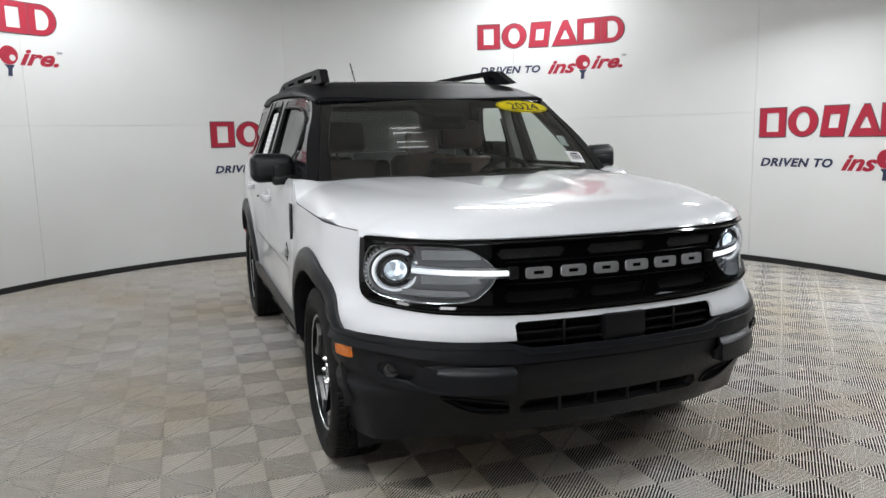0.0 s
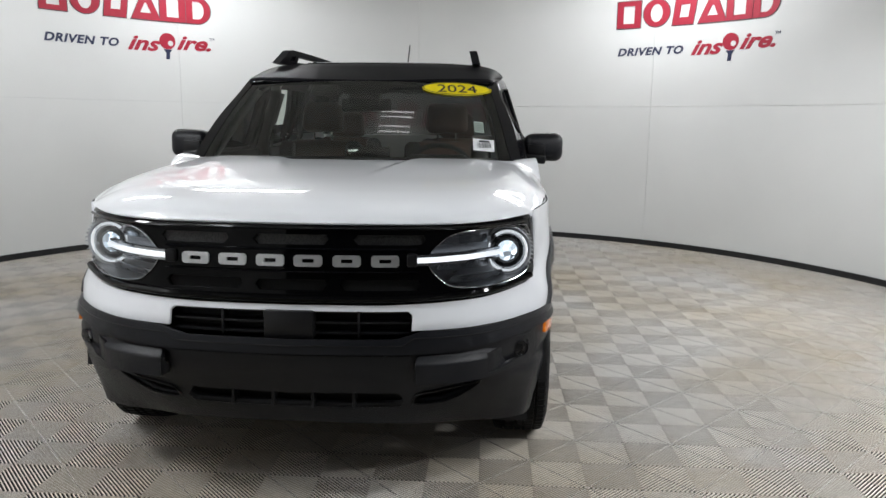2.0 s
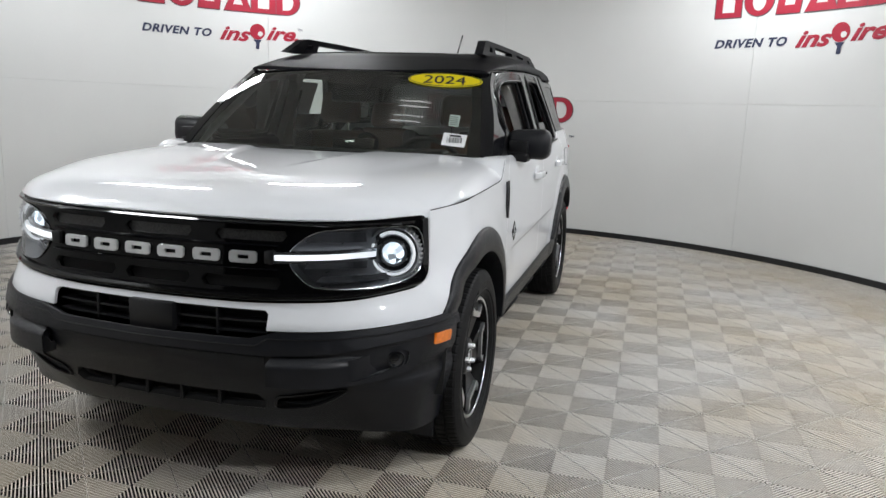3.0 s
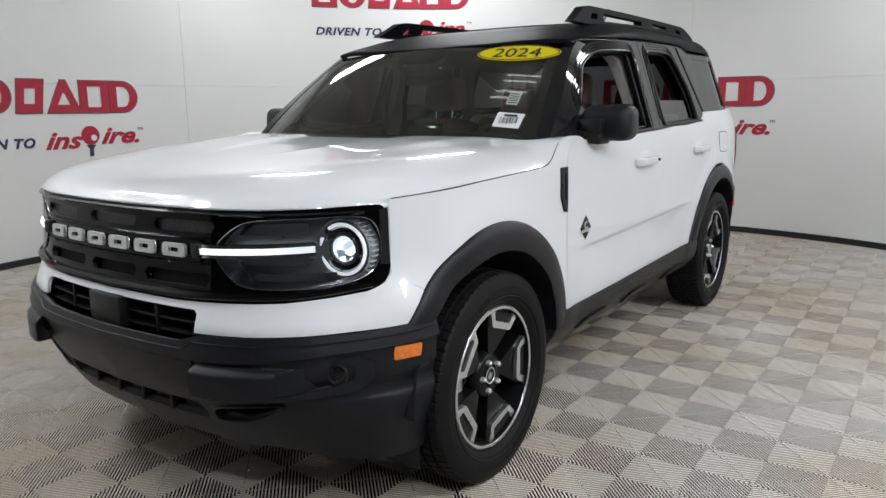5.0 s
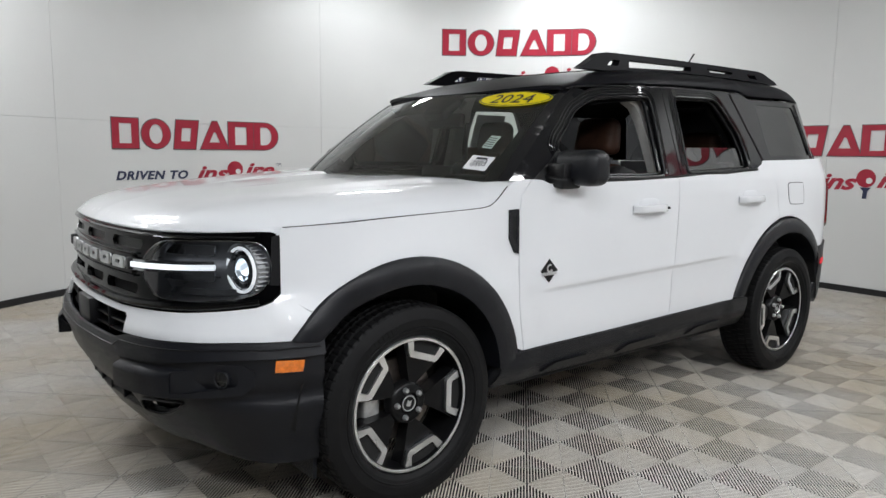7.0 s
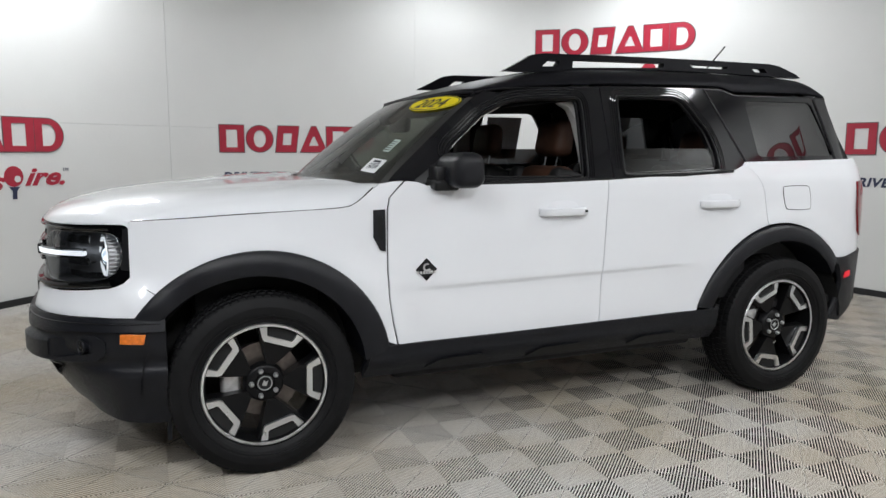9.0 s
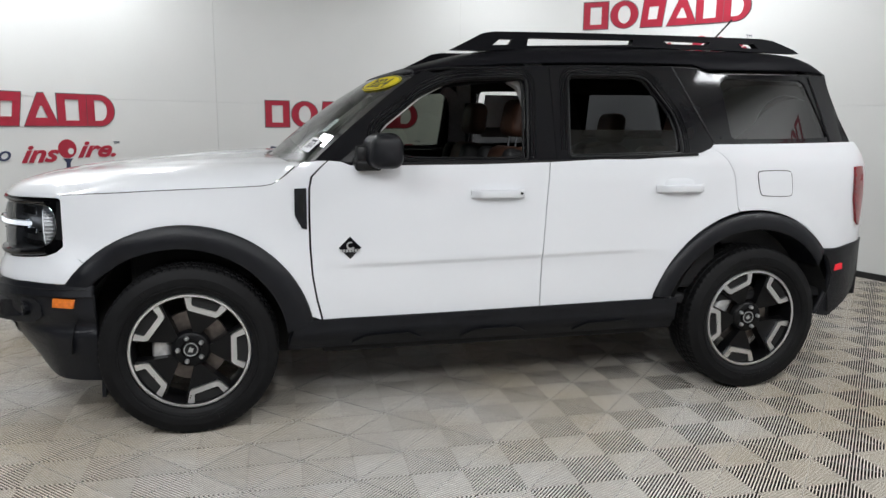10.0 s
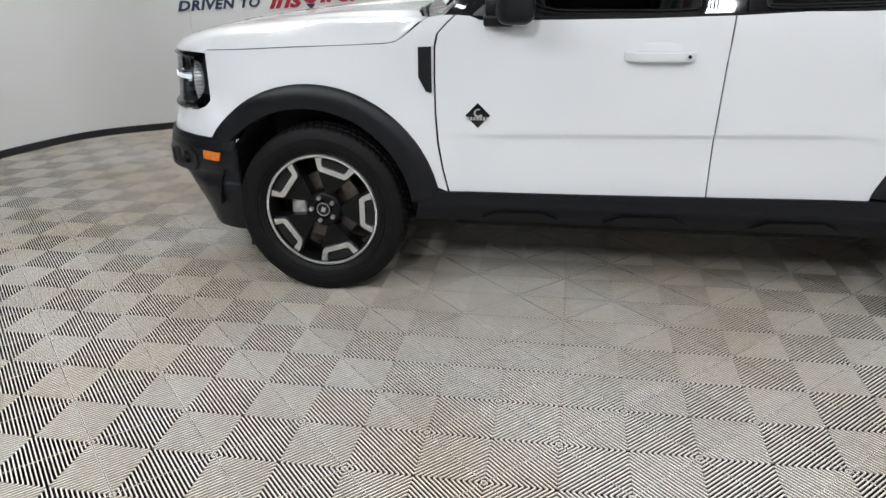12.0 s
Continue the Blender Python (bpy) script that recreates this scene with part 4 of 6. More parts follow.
# white bumper cover under the lamp band, with its opening
cover_low = [(0.395, 0.657), (0.55, 0.658), (0.72, 0.661), (0.85, 0.664), (0.97, 0.664), (s_at_y(-1.782), 0.664)]
cover_half = [(0.0, 0.718), (0.385, 0.717), (0.398, 0.706)] + cover_low + [(s_at_y(-1.752), 0.700), (s_at_y(-1.712), 0.7375), (SB + 0.012, 0.7965), (SB + 0.004, 0.815), (SB - 0.010, 0.801), (SB - 0.027, 0.786), (SB - 0.050, 0.777),
                                                                         (0.90, 0.766), (0.80, 0.755), (0.66, 0.745), (0.50, 0.741), (0.30, 0.735), (0.0, 0.734)]
cover = cover_half[:-1][1:]


def cover_surf(s, z):
    """The cover runs into the wing's surface at its ends."""
    p = nose(0.004)(s, z)
    k = smooth(0.93, 1.02, abs(s))
    x = abs(p[0]) * (1 - k) + side_x(p[1], z) * k
    return (math.copysign(x, s), p[1], z)


skin("bumper_cover", mirror_loop(cover), cover_surf, WHITE, car, step=0.03, depth=0.012)
for sg in (1, -1):
    lp = [(SB - 0.040, 0.835), (SB - 0.008, 0.832), (SB - 0.004, 0.99), (SB - 0.030, 0.985)]
    skin("band_edge", lp if sg > 0 else [(-s, z) for s, z in reversed(lp)], nose(0.004), TRIM, grille, step=0.03, depth=0.006)

# black bumper: upper lip, face, pads, openings
def nose_strip(name, top, low, surf, mat, parent, **kw):
    """A strip between two heights given as functions of the arc length, both sides in one."""
    S = SC + 0.075
    n = 26
    loop = [(S * (2 * i / n - 1), low(abs(S * (2 * i / n - 1)))) for i in range(n + 1)] + [(S * (1 - 2 * i / n), top(abs(S * (1 - 2 * i / n)))) for i in range(n + 1)]
    return skin(name, loop, surf, mat, parent, **kw)


lip_top = curve([0, 0.39, 0.40, 0.55, 0.72, 0.85, 0.97, SC + 0.03, 1.4], [0.632, 0.634, 0.656, 0.657, 0.660, 0.663, 0.663, 0.663, 0.663])
lip_low = lambda s: 0.585 + 0.03 * smooth(0.4, 0.9, s)
bumper_low = curve([0, 0.5, 0.8, 0.95, 1.05, 1.3], [0.300, 0.285, 0.262, 0.250, 0.245, 0.245])
lower_open = [(-0.36, 0.372), (0.36, 0.372), (0.375, 0.395), (0.35, 0.432), (-0.35, 0.432), (-0.375, 0.395)]
scoops = [[(sg * s, z) for s, z in ((0.40, 0.378), (0.52, 0.384), (0.60, 0.415), (0.655, 0.455), (0.62, 0.455), (0.50, 0.440), (0.41, 0.425))][::sg] for sg in (1, -1)]
bumper = nose_strip("front_bumper", lambda s: lip_low(s) + 0.002, bumper_low, nose(0.012), PLASTIC, car, holes=[lower_open, *scoops], step=0.035, depth=0.03)
nose_strip("bumper_lip", lip_top, lip_low, lambda s, z: nose(0.030 - 0.9 * max(0, z - 0.60) * 0.3)(s, z), PLASTIC, bumper, step=0.04, depth=0.03)
bm = bmesh.new()      # a pressed line along the lip
sweep(bm, [nose(0.030 - 0.27 * max(0, lip_top(abs(q)) - 0.621))(q, lip_top(abs(q)) - 0.021) for q in ((SC + 0.06) * (i / 30 - 1) for i in range(61))],
      [(-0.004, -0.003), (0.0024, -0.0014), (0.0024, 0.0014), (-0.004, 0.003)])
part("lip_ridge", bm, TRIM, bumper)
skin("lower_intake", [(s * 1.03, z * 1.0) for s, z in lower_open], nose(-0.05), DARK, bumper, depth=0)
for s in (-0.22, -0.08, 0.06, 0.2):
    bm = bmesh.new()
    rbox(bm, (0.012, 0.05, 0.07), nose(-0.025)(s, 0.402), 0.003, 1)
    part("intake_rib", bm, PLASTIC, bumper)
for sc in scoops:
    skin("scoop", sc, nose(-0.03), TRIM, bumper, depth=0)
    bm = bmesh.new()
    sweep(bm, [nose(0.014)(s, z) for s, z in rounded(sc, 0.2)], oval(0.005, 0.004, 8), True)
    part("scoop_rim", bm, TRIM, bumper)
# opening above the number plate place, with its bars
slot_loop = [(-0.395, 0.622), (0.395, 0.622), (0.398, 0.706), (0.385, 0.720), (-0.385, 0.720), (-0.398, 0.706)]
skin("upper_intake", slot_loop, nose(-0.07), DARK, bumper, depth=0)
for z in (0.642, 0.676, 0.708):
    bm = bmesh.new()
    sweep(bm, [nose(-0.03)(0.39 * (i / 8 - 1), z) for i in range(17)], [(-0.03, -0.003), (0.01, -0.003), (0.01, 0.003), (-0.03, 0.003)])
    part("intake_bar", bm, TRIM, bumper)
for s in (-0.225, 0.225):
    bm = bmesh.new()
    rbox(bm, (0.008, 0.05, 0.092), nose(-0.04)(s, 0.673), 0.002, 1)
    part("intake_bar", bm, TRIM, bumper)
bm = bmesh.new()
rbox(bm, (0.16, 0.05, 0.094), nose(-0.022)(0.0, 0.672), 0.006, 2)
part("sensor_cover", bm, TRIM, bumper)
skin("plate_panel", [(-0.39, 0.478), (0.39, 0.478), (0.39, 0.578), (-0.39, 0.578)], nose(0.020), PLASTIC, bumper, step=0.05, depth=0.02)
for sg in (1, -1):
    pad = [(0.405, 0.492), (0.60, 0.487), (0.75, 0.490), (0.86, 0.500), (0.90, 0.530), (0.90, 0.575), (0.86, 0.596), (0.74, 0.594), (0.56, 0.578), (0.415, 0.578), (0.405, 0.565)]
    pad = pad if sg > 0 else [(-s, z) for s, z in reversed(pad)]
    fog = [(0.640, 0.500), (0.70, 0.503), (0.79, 0.519), (0.838, 0.526), (0.848, 0.540), (0.848, 0.566), (0.83, 0.580), (0.74, 0.577), (0.640, 0.568)]
    fog = fog if sg > 0 else [(-s, z) for s, z in reversed(fog)]

    def pad_surf(s, z):
        a = abs(s)
        proud = 0.030 * (1 - smooth(0.50, 0.80, a)) + 0.018
        proud -= 0.026 * smooth(0.556, 0.580, z) * (1 - smooth(0.60, 0.86, a))
        return nose(proud, 0.55)(s, z)
    p = skin("bumper_pad", pad, pad_surf, PLASTIC, bumper, holes=[fog], step=0.012, depth=0.05)
    f = skin("fog_lamp", fog, lambda s, z: nose(0.030 - 0.042 * smooth(0.64, 0.80, abs(s)), 0.55)(s, z), PLASTIC, bumper, step=0.03, depth=0, label="clear fog lamp in a black recess")
    m = Matrix.Translation(nose(0.010, 0.55)(sg * 0.803, 0.551)) @ Vector((sg * 0.45, -0.89, 0)).to_track_quat("X", "Z").to_matrix().to_4x4()
    for name, prof, mat in (("fog_rim", [(0.010, 0.029), (0.014, 0.027), (0.010, 0.024), (-0.02, 0.022)], PLASTIC),
                            ("fog_reflector", [(-0.012, 0.0), (-0.010, 0.010), (-0.002, 0.018), (0.010, 0.024)], CHROME),
                            ("fog_lens", [(0.016, 0.0), (0.015, 0.010), (0.012, 0.019), (0.008, 0.024)], LENS)):
        bm = bmesh.new()
        spin(bm, prof, 24)
        for v in bm.verts:
            v.co = m @ v.co
        part(name, bm, mat, f)
    # amber side marker
    mk = [(-1.848, 0.571), (-1.768, 0.569), (-1.762, 0.603), (-1.845, 0.607)]
    skin("side_marker", mk, lambda y, z: (nose(0.026, 0.58)(s_at_y(y), z)[0], y, z), AMBER, bumper, step=0.02, depth=0.02, mirror=sg < 0, label="orange side marker lamp")
    # mud flap before the wheel and corner filler down to the arch
    bm = bmesh.new()
    prism(bm, [(-1.700, 0.165), (-1.692, 0.34), (-1.680, 0.34), (-1.685, 0.165)], sg * 0.62, sg * 0.80)
    part("air_deflector", bm, PLASTIC, car)
bm = bmesh.new()
rbox(bm, (1.0, 0.20, 0.08), (0, -1.78, 0.32), 0.03, 2)
part("front_valance", bm, PLASTIC, bumper)

# ---------------------------------------------------------------- windscreen and pillars
glass = skin("windscreen", [(-0.985, 0.0), (0.985, 0.0), (0.985, 0.5), (0.985, 1.0), (-0.985, 1.0), (-0.985, 0.5)], shield(0.0), SHIELD, car, step=0.12, depth=0)
border = [(-0.985, 0.0), (0.985, 0.0), (0.985, 1.0), (-0.985, 1.0)]
clear_area = [(-0.90, 0.07), (-0.5, 0.045), (0, 0.04), (0.5, 0.045), (0.90, 0.07), (0.92, 0.5), (0.90, 0.93), (0.22, 0.94), (0.16, 0.80), (-0.16, 0.80), (-0.22, 0.94), (-0.90, 0.93), (-0.92, 0.5)]
skin("windscreen_border", border, shield(-0.003), BLACK, glass, holes=[clear_area], step=0.12, depth=0)
frame_edge = curve([1.09, 1.155, 1.24, 1.325, 1.45, 1.513, 1.55], [-0.81, -0.745, -0.642, -0.536, -0.380, -0.290, -0.20])
for sg in (1, -1):
    bm = bmesh.new()
    rows = []
    for i in range(13):
        v = i / 12
        a = Vector(shield(0.002)(0.975, v))
        yf = frame_edge(a.z + 0.006)
        b = Vector((upper_x(yf, a.z + 0.006) + 0.006, yf + 0.012, a.z + 0.006))
        mid = (a * 0.45 + b * 0.55) + Vector((0.014, -0.018, 0.012))
        rows.append([bm.verts.new((sg * p.x, p.y, p.z)) for p in (a - Vector((0, -0.02, 0.01)), a, mid, b, b + Vector((-0.05, 0.02, 0)))])
    for p, q in zip(rows, rows[1:]):
        for j in range(4):
            bm.faces.new((p[j], q[j], q[j + 1], p[j + 1]))
    part("windscreen_pillar", bm, SATINBLACK, car)

# ---------------------------------------------------------------- roof
d0 = [(y, upper_x(y, drip(y))) for y in [-0.350 + 2.160 * i / 30 for i in range(31)]]
roof_loop = [(x, y) for y, x in d0] + [(-x, y) for y, x in reversed(d0)]
head = [(-0.63 + 1.26 * i / 12, -0.458 + 0.108 * abs(-1 + i / 6) ** 2.2) for i in range(13)]
roof_panel = skin("roof", roof_loop + head, roof, ROOFBLACK, car, step=0.03, depth=0.02)
skin("sunroof", [(-0.42, 0.02), (0.42, 0.02), (0.42, 0.80), (-0.42, 0.80)], lambda x, y: (x, y, roof(x, y)[2] + 0.005), BLACK, roof_panel, step=0.06, depth=0.006)


def roof_rail(sg):
    put = lambda x, y, z: (sg * x, y, z)
    X = 0.552
    out = [(-0.160, 1.640), (-0.06, 1.690), (0.0, 1.722), (0.06, 1.732), (0.5, 1.742), (1.0, 1.748), (1.50, 1.750), (1.57, 1.742), (1.69, 1.700), (1.72, 1.680)]
    low = [(1.60, 1.680), (1.2, 1.684), (0.8, 1.682), (0.5, 1.672), (0.2, 1.655), (0.0, 1.640)]
    h1 = [(0.045, 1.668), (0.130, 1.672), (0.150, 1.700), (0.085, 1.700)]
    h2 = [(0.215, 1.670), (0.765, 1.694), (0.775, 1.718), (0.225, 1.708)]
    h3 = [(0.96, 1.704), (1.185, 1.706), (1.205, 1.722), (0.935, 1.722)]
    h4 = [(1.385, 1.700), (1.48, 1.698), (1.455, 1.722), (1.365, 1.724)]
    bm = bmesh.new()
    edges = []
    for lp in (out + low, h1, h2, h3, h4):
        vs = [bm.verts.new((0, y, z)) for y, z in lp]
        edges += [bm.edges.new((vs[i], vs[(i + 1) % len(vs)])) for i in range(len(vs))]
    bmesh.ops.triangle_fill(bm, edges=edges, use_beauty=True)
    got = bmesh.ops.extrude_face_region(bm, geom=bm.faces[:])
    up = {g for g in got["geom"] if isinstance(g, bmesh.types.BMVert)}
    for v in bm.verts:
        in_lean = 0.25 * (v.co.z - 1.66)
        v.co = put(X + (0.022 if v in up else -0.022) - in_lean, v.co.y, v.co.z + 0.006)
    part("roof_rail", bm, ROOFBLACK, car, smooth_on=False)


roof_rail(1)
roof_rail(-1)
bm = bmesh.new()
sweep(bm, [(0, 1.50, 1.70), (0, 1.55, 1.76), (0, 1.72, 1.935)], oval(0.0055, 0.0055, 6), up=(1, 0, 0))
rbox(bm, (0.05, 0.10, 0.03), (0, 1.50, 1.71), 0.012, 2)
part("aerial", bm, TRIM, car)

# ---------------------------------------------------------------- side windows
win_f = [(-0.46, 1.150), (-0.548, 1.262), (-0.512, 1.305), (-0.436, 1.358), (-0.337, 1.435), (-0.227, 1.487), (-0.141, 1.508), (0.05, 1.518), (0.136, 1.519), (0.153, 1.502), (0.154, 1.45), (0.132, 1.172), (0.124, 1.152), (0.0, 1.148)]
win_f = rounded(win_f, 0.16)
win_r = [(0.336, 1.162), (0.333, 1.19), (0.352, 1.42), (0.358, 1.513), (0.376, 1.534), (0.45, 1.536), (0.707, 1.541), (0.762, 1.520), (0.879, 1.365), (0.906, 1.27), (0.908, 1.20), (0.897, 1.178), (0.6, 1.168)]
win_r = rounded(win_r, 0.16)
frame_f = [(-0.747, 1.155), (-0.644, 1.241), (-0.538, 1.325), (-0.381, 1.45), (-0.295, 1.510), (-0.20, 1.545), (-0.05, 1.560), (0.25, 1.573), (0.270, 1.574), (0.266, 1.144), (0.10, 1.137), (-0.3, 1.130), (-0.66, 1.128)]
frame_r = [(0.276, 1.575), (0.6, 1.584), (0.898, 1.588), (0.99, 1.40), (1.078, 1.219), (1.055, 1.200), (1.0, 1.182), (0.6, 1.160), (0.272, 1.146)]
for sg, df, dr in ((1, doors_f[0], doors_r[0]), (-1, doors_f[1], doors_r[1])):
    mir = sg < 0
    skin("window_frame", frame_f, upper(0.004), SATINBLACK, df, holes=[win_f], step=0.06, depth=0.035, mirror=mir)
    skin("window_frame", frame_r, upper(0.004), SATINBLACK, dr, holes=[win_r], step=0.06, depth=0.035, mirror=mir)
    # rubber channels in the frames
    for lp, dd in ((win_f, df), (win_r, dr)):
        bm = bmesh.new()
        sweep(bm, [(sg * (upper_x(y, z) + 0.003), y, z) for y, z in lp], oval(0.006, 0.009, 8), True, (1, 0, 0))
        part("window_seal", bm, TRIM, dd)
        bm = bmesh.new()
        cy, cz = sum(p[0] for p in lp) / len(lp), sum(p[1] for p in lp) / len(lp)
        sweep(bm, [(sg * (upper_x(y, z) - 0.02), cy + (y - cy) * 0.955, cz + (z - cz) * 0.955) for y, z in lp], oval(0.006, 0.008, 8), True, (1, 0, 0))
        part("window_seal", bm, TRIM, dd)
    # stepped mouldings of the frames, round all but the foot
    for lp, dd, foot in ((win_f, df, 1.165), (win_r, dr, 1.185)):
        cy, cz = sum(p[0] for p in lp) / len(lp), sum(p[1] for p in lp) / len(lp)
        k = min(range(len(lp)), key=lambda i: (lp[i][1], -lp[i][0]))
        run = [p for p in lp[k:] + lp[:k] if p[1] > foot]
        for grow, r in ((0.014, 0.0030), (0.027, 0.0026), (0.038, 0.0022)):
            line = []
            for i, (y, z) in enumerate(run):
                a, b = run[max(0, i - 1)], run[min(len(run) - 1, i + 1)]
                n = Vector((b[1] - a[1], a[0] - b[0])).normalized()
                if n.dot(Vector((y - cy, z - cz))) < 0:
                    n = -n
                y2, z2 = y + n.x * grow, z + n.y * grow
                line.append((sg * (upper_x(y2, z2) + 0.005), y2, z2))
            bm = bmesh.new()
            sweep(bm, line, oval(r, r, 6), up=(1, 0, 0))
            part("frame_moulding", bm, BLACK, dd)
    # waist rail
    bm = bmesh.new()
    sweep(bm, [(sg * (upper_x(y, 1.158) + 0.008), y, 1.136 + 0.010 * smooth(-0.4, 0.4, y) + 0.032 * smooth(0.3, 1.1, y)) for y in [-0.62 + 1.60 * i / 20 for i in range(21)]],
          [(-0.006, -0.006), (0.005, -0.006), (0.005, 0.006), (-0.006, 0.006)])
    part("waist_trim", bm, TRIM, df)
    # panes: one front pane wound down, the rear ones half way
    if sg < 0:
        skin("side_window", win_f, upper(-0.012), CLEAR, df, step=0.08, depth=0, mirror=True)
    low_pane = [(0.335, 1.160), (0.344, 1.285), (0.900, 1.288), (0.895, 1.175)]
    skin("side_window", low_pane, upper(-0.012), PRIVACY, dr, step=0.08, depth=0.004, mirror=mir, label="half lowered dark side window")
    # fixed rear side window and the black rear pillar
    q = [(0.908, 1.586), (1.02, 1.587), (1.095, 1.562), (1.78, 1.570), (1.80, 1.556), (1.892, 1.23), (1.088, 1.219)]
    skin("quarter_window", q, upper(0.002), SATINBLACK, car, step=0.06, depth=0.03, mirror=mir, holes=[[(1.16, 1.515), (1.19, 1.535), (1.63, 1.540), (1.655, 1.525), (1.765, 1.27), (1.75, 1.255), (1.20, 1.248), (1.18, 1.26)]])
    skin("quarter_glass", [(1.15, 1.54), (1.66, 1.545), (1.775, 1.25), (1.17, 1.24)], upper(-0.004), PRIVACY, car, step=0.08, depth=0, mirror=mir)
    for y0, z0, y1, z1 in ((0.903, 1.583, 1.084, 1.222), (1.688, 1.560, 1.779, 1.232)):
        bm = bmesh.new()
        sweep(bm, [(sg * (upper_x(y0 + (y1 - y0) * t, z0 + (z1 - z0) * t) + 0.006), y0 + (y1 - y0) * t, z0 + (z1 - z0) * t) for t in (0, 0.33, 0.66, 1)], oval(0.004, 0.003, 8), up=(1, 0, 0))
        part("pillar_strip", bm, TRIM, car)
    bm = bmesh.new()
    sweep(bm, [(sg * (upper_x(y, drip(y)) + 0.001), y, drip(y) - 0.004) for y in [-0.34 + 2.15 * i / 30 for i in range(31)]], oval(0.004, 0.004, 8))
    part("drip_seam", bm, TRIM, car)
    tail_lp = [(1.900, 1.114), (1.97, 1.116), (2.00, 0.965), (1.975, 0.81), (1.94, 0.835), (1.905, 0.95)]
    skin("tail_lamp", tail_lp, lambda y, z: (side_x(y, z) + 0.012, y, z), RED, car, step=0.04, depth=0.02, mirror=mir, label="red tail lamp wrapping the corner")

# ---------------------------------------------------------------- tail
tail_loop = [(-0.74, 0.70), (0.74, 0.70), (0.74, 1.2), (-0.74, 1.2)]
tailgate = skin("tailgate", tail_loop, lambda x, z: (x, 2.13 - 0.10 * abs(x / 0.74) ** 3 - 0.05 * smooth(0.9, 1.25, z), z), WHITE, car, step=0.06, depth=0.02)
skin("rear_window", [(-0.70, 1.20), (0.70, 1.20), (0.60, 1.58), (-0.60, 1.58)], lambda x, z: (x, 2.03 - 0.45 * (z - 1.2) - 0.10 * abs(x / 0.74) ** 3, z), PRIVACY, car, step=0.08, depth=0)
bm = bmesh.new()
rbox(bm, (1.10, 0.12, 0.05), (0, 1.812, 1.586), 0.02, 3, rot(-14))
part("rear_spoiler", bm, SATINBLACK, car)
for sg in (1, -1):
    bm = bmesh.new()
    rows = []
    for i in range(9):
        z = 1.20 + 0.38 * i / 8
        yq = 1.895 - 0.095 * smooth(1.22, 1.57, z)
        xq = upper_x(yq, z) - 0.004
        xw, yw = 0.70 - 0.10 * i / 8, 2.03 - 0.45 * (z - 1.2) - 0.085
        rows.append([bm.verts.new((sg * x, y, z)) for x, y in ((xq, yq - 0.02), (xq - 0.012, yq + 0.03), (xw + 0.03, yw + 0.02), (xw - 0.03, yw + 0.015))])
    for p, q in zip(rows, rows[1:]):
        for j in range(3):
            bm.faces.new((p[j], q[j], q[j + 1], p[j + 1]))
    part("rear_pillar", bm, SATINBLACK, car)
rb_side = [(1.70, 0.700), (1.80, 0.704), (1.93, 0.720), (2.06, 0.727), (2.10, 0.66), (2.07, 0.50), (1.95, 0.43), (1.80, 0.345), (1.72, 0.36), (1.78, 0.48), (1.79, 0.57), (1.75, 0.66)]
rbp = both_sides("rear_bumper", rb_side, lambda y, z: (side_x(y, z) + 0.012, y, z), PLASTIC, car, step=0.04, depth=0.03)
skin("rear_bumper", [(-0.72, 0.42), (0.72, 0.42), (0.72, 0.73), (-0.72, 0.73)], lambda x, z: (x, 2.17 - 0.09 * abs(x / 0.72) ** 3, z), PLASTIC, car, step=0.06, depth=0.04)
for b_, mir in zip(rbp, (False, True)):
    r_ = skin("reflector_lamp", [(1.800, 0.588), (1.85, 0.596), (1.848, 0.626), (1.805, 0.620)], lambda y, z: (side_x(y, z) + 0.018, y, z), REDGLOW, b_, depth=0.01, mirror=mir, label="small red side reflector")

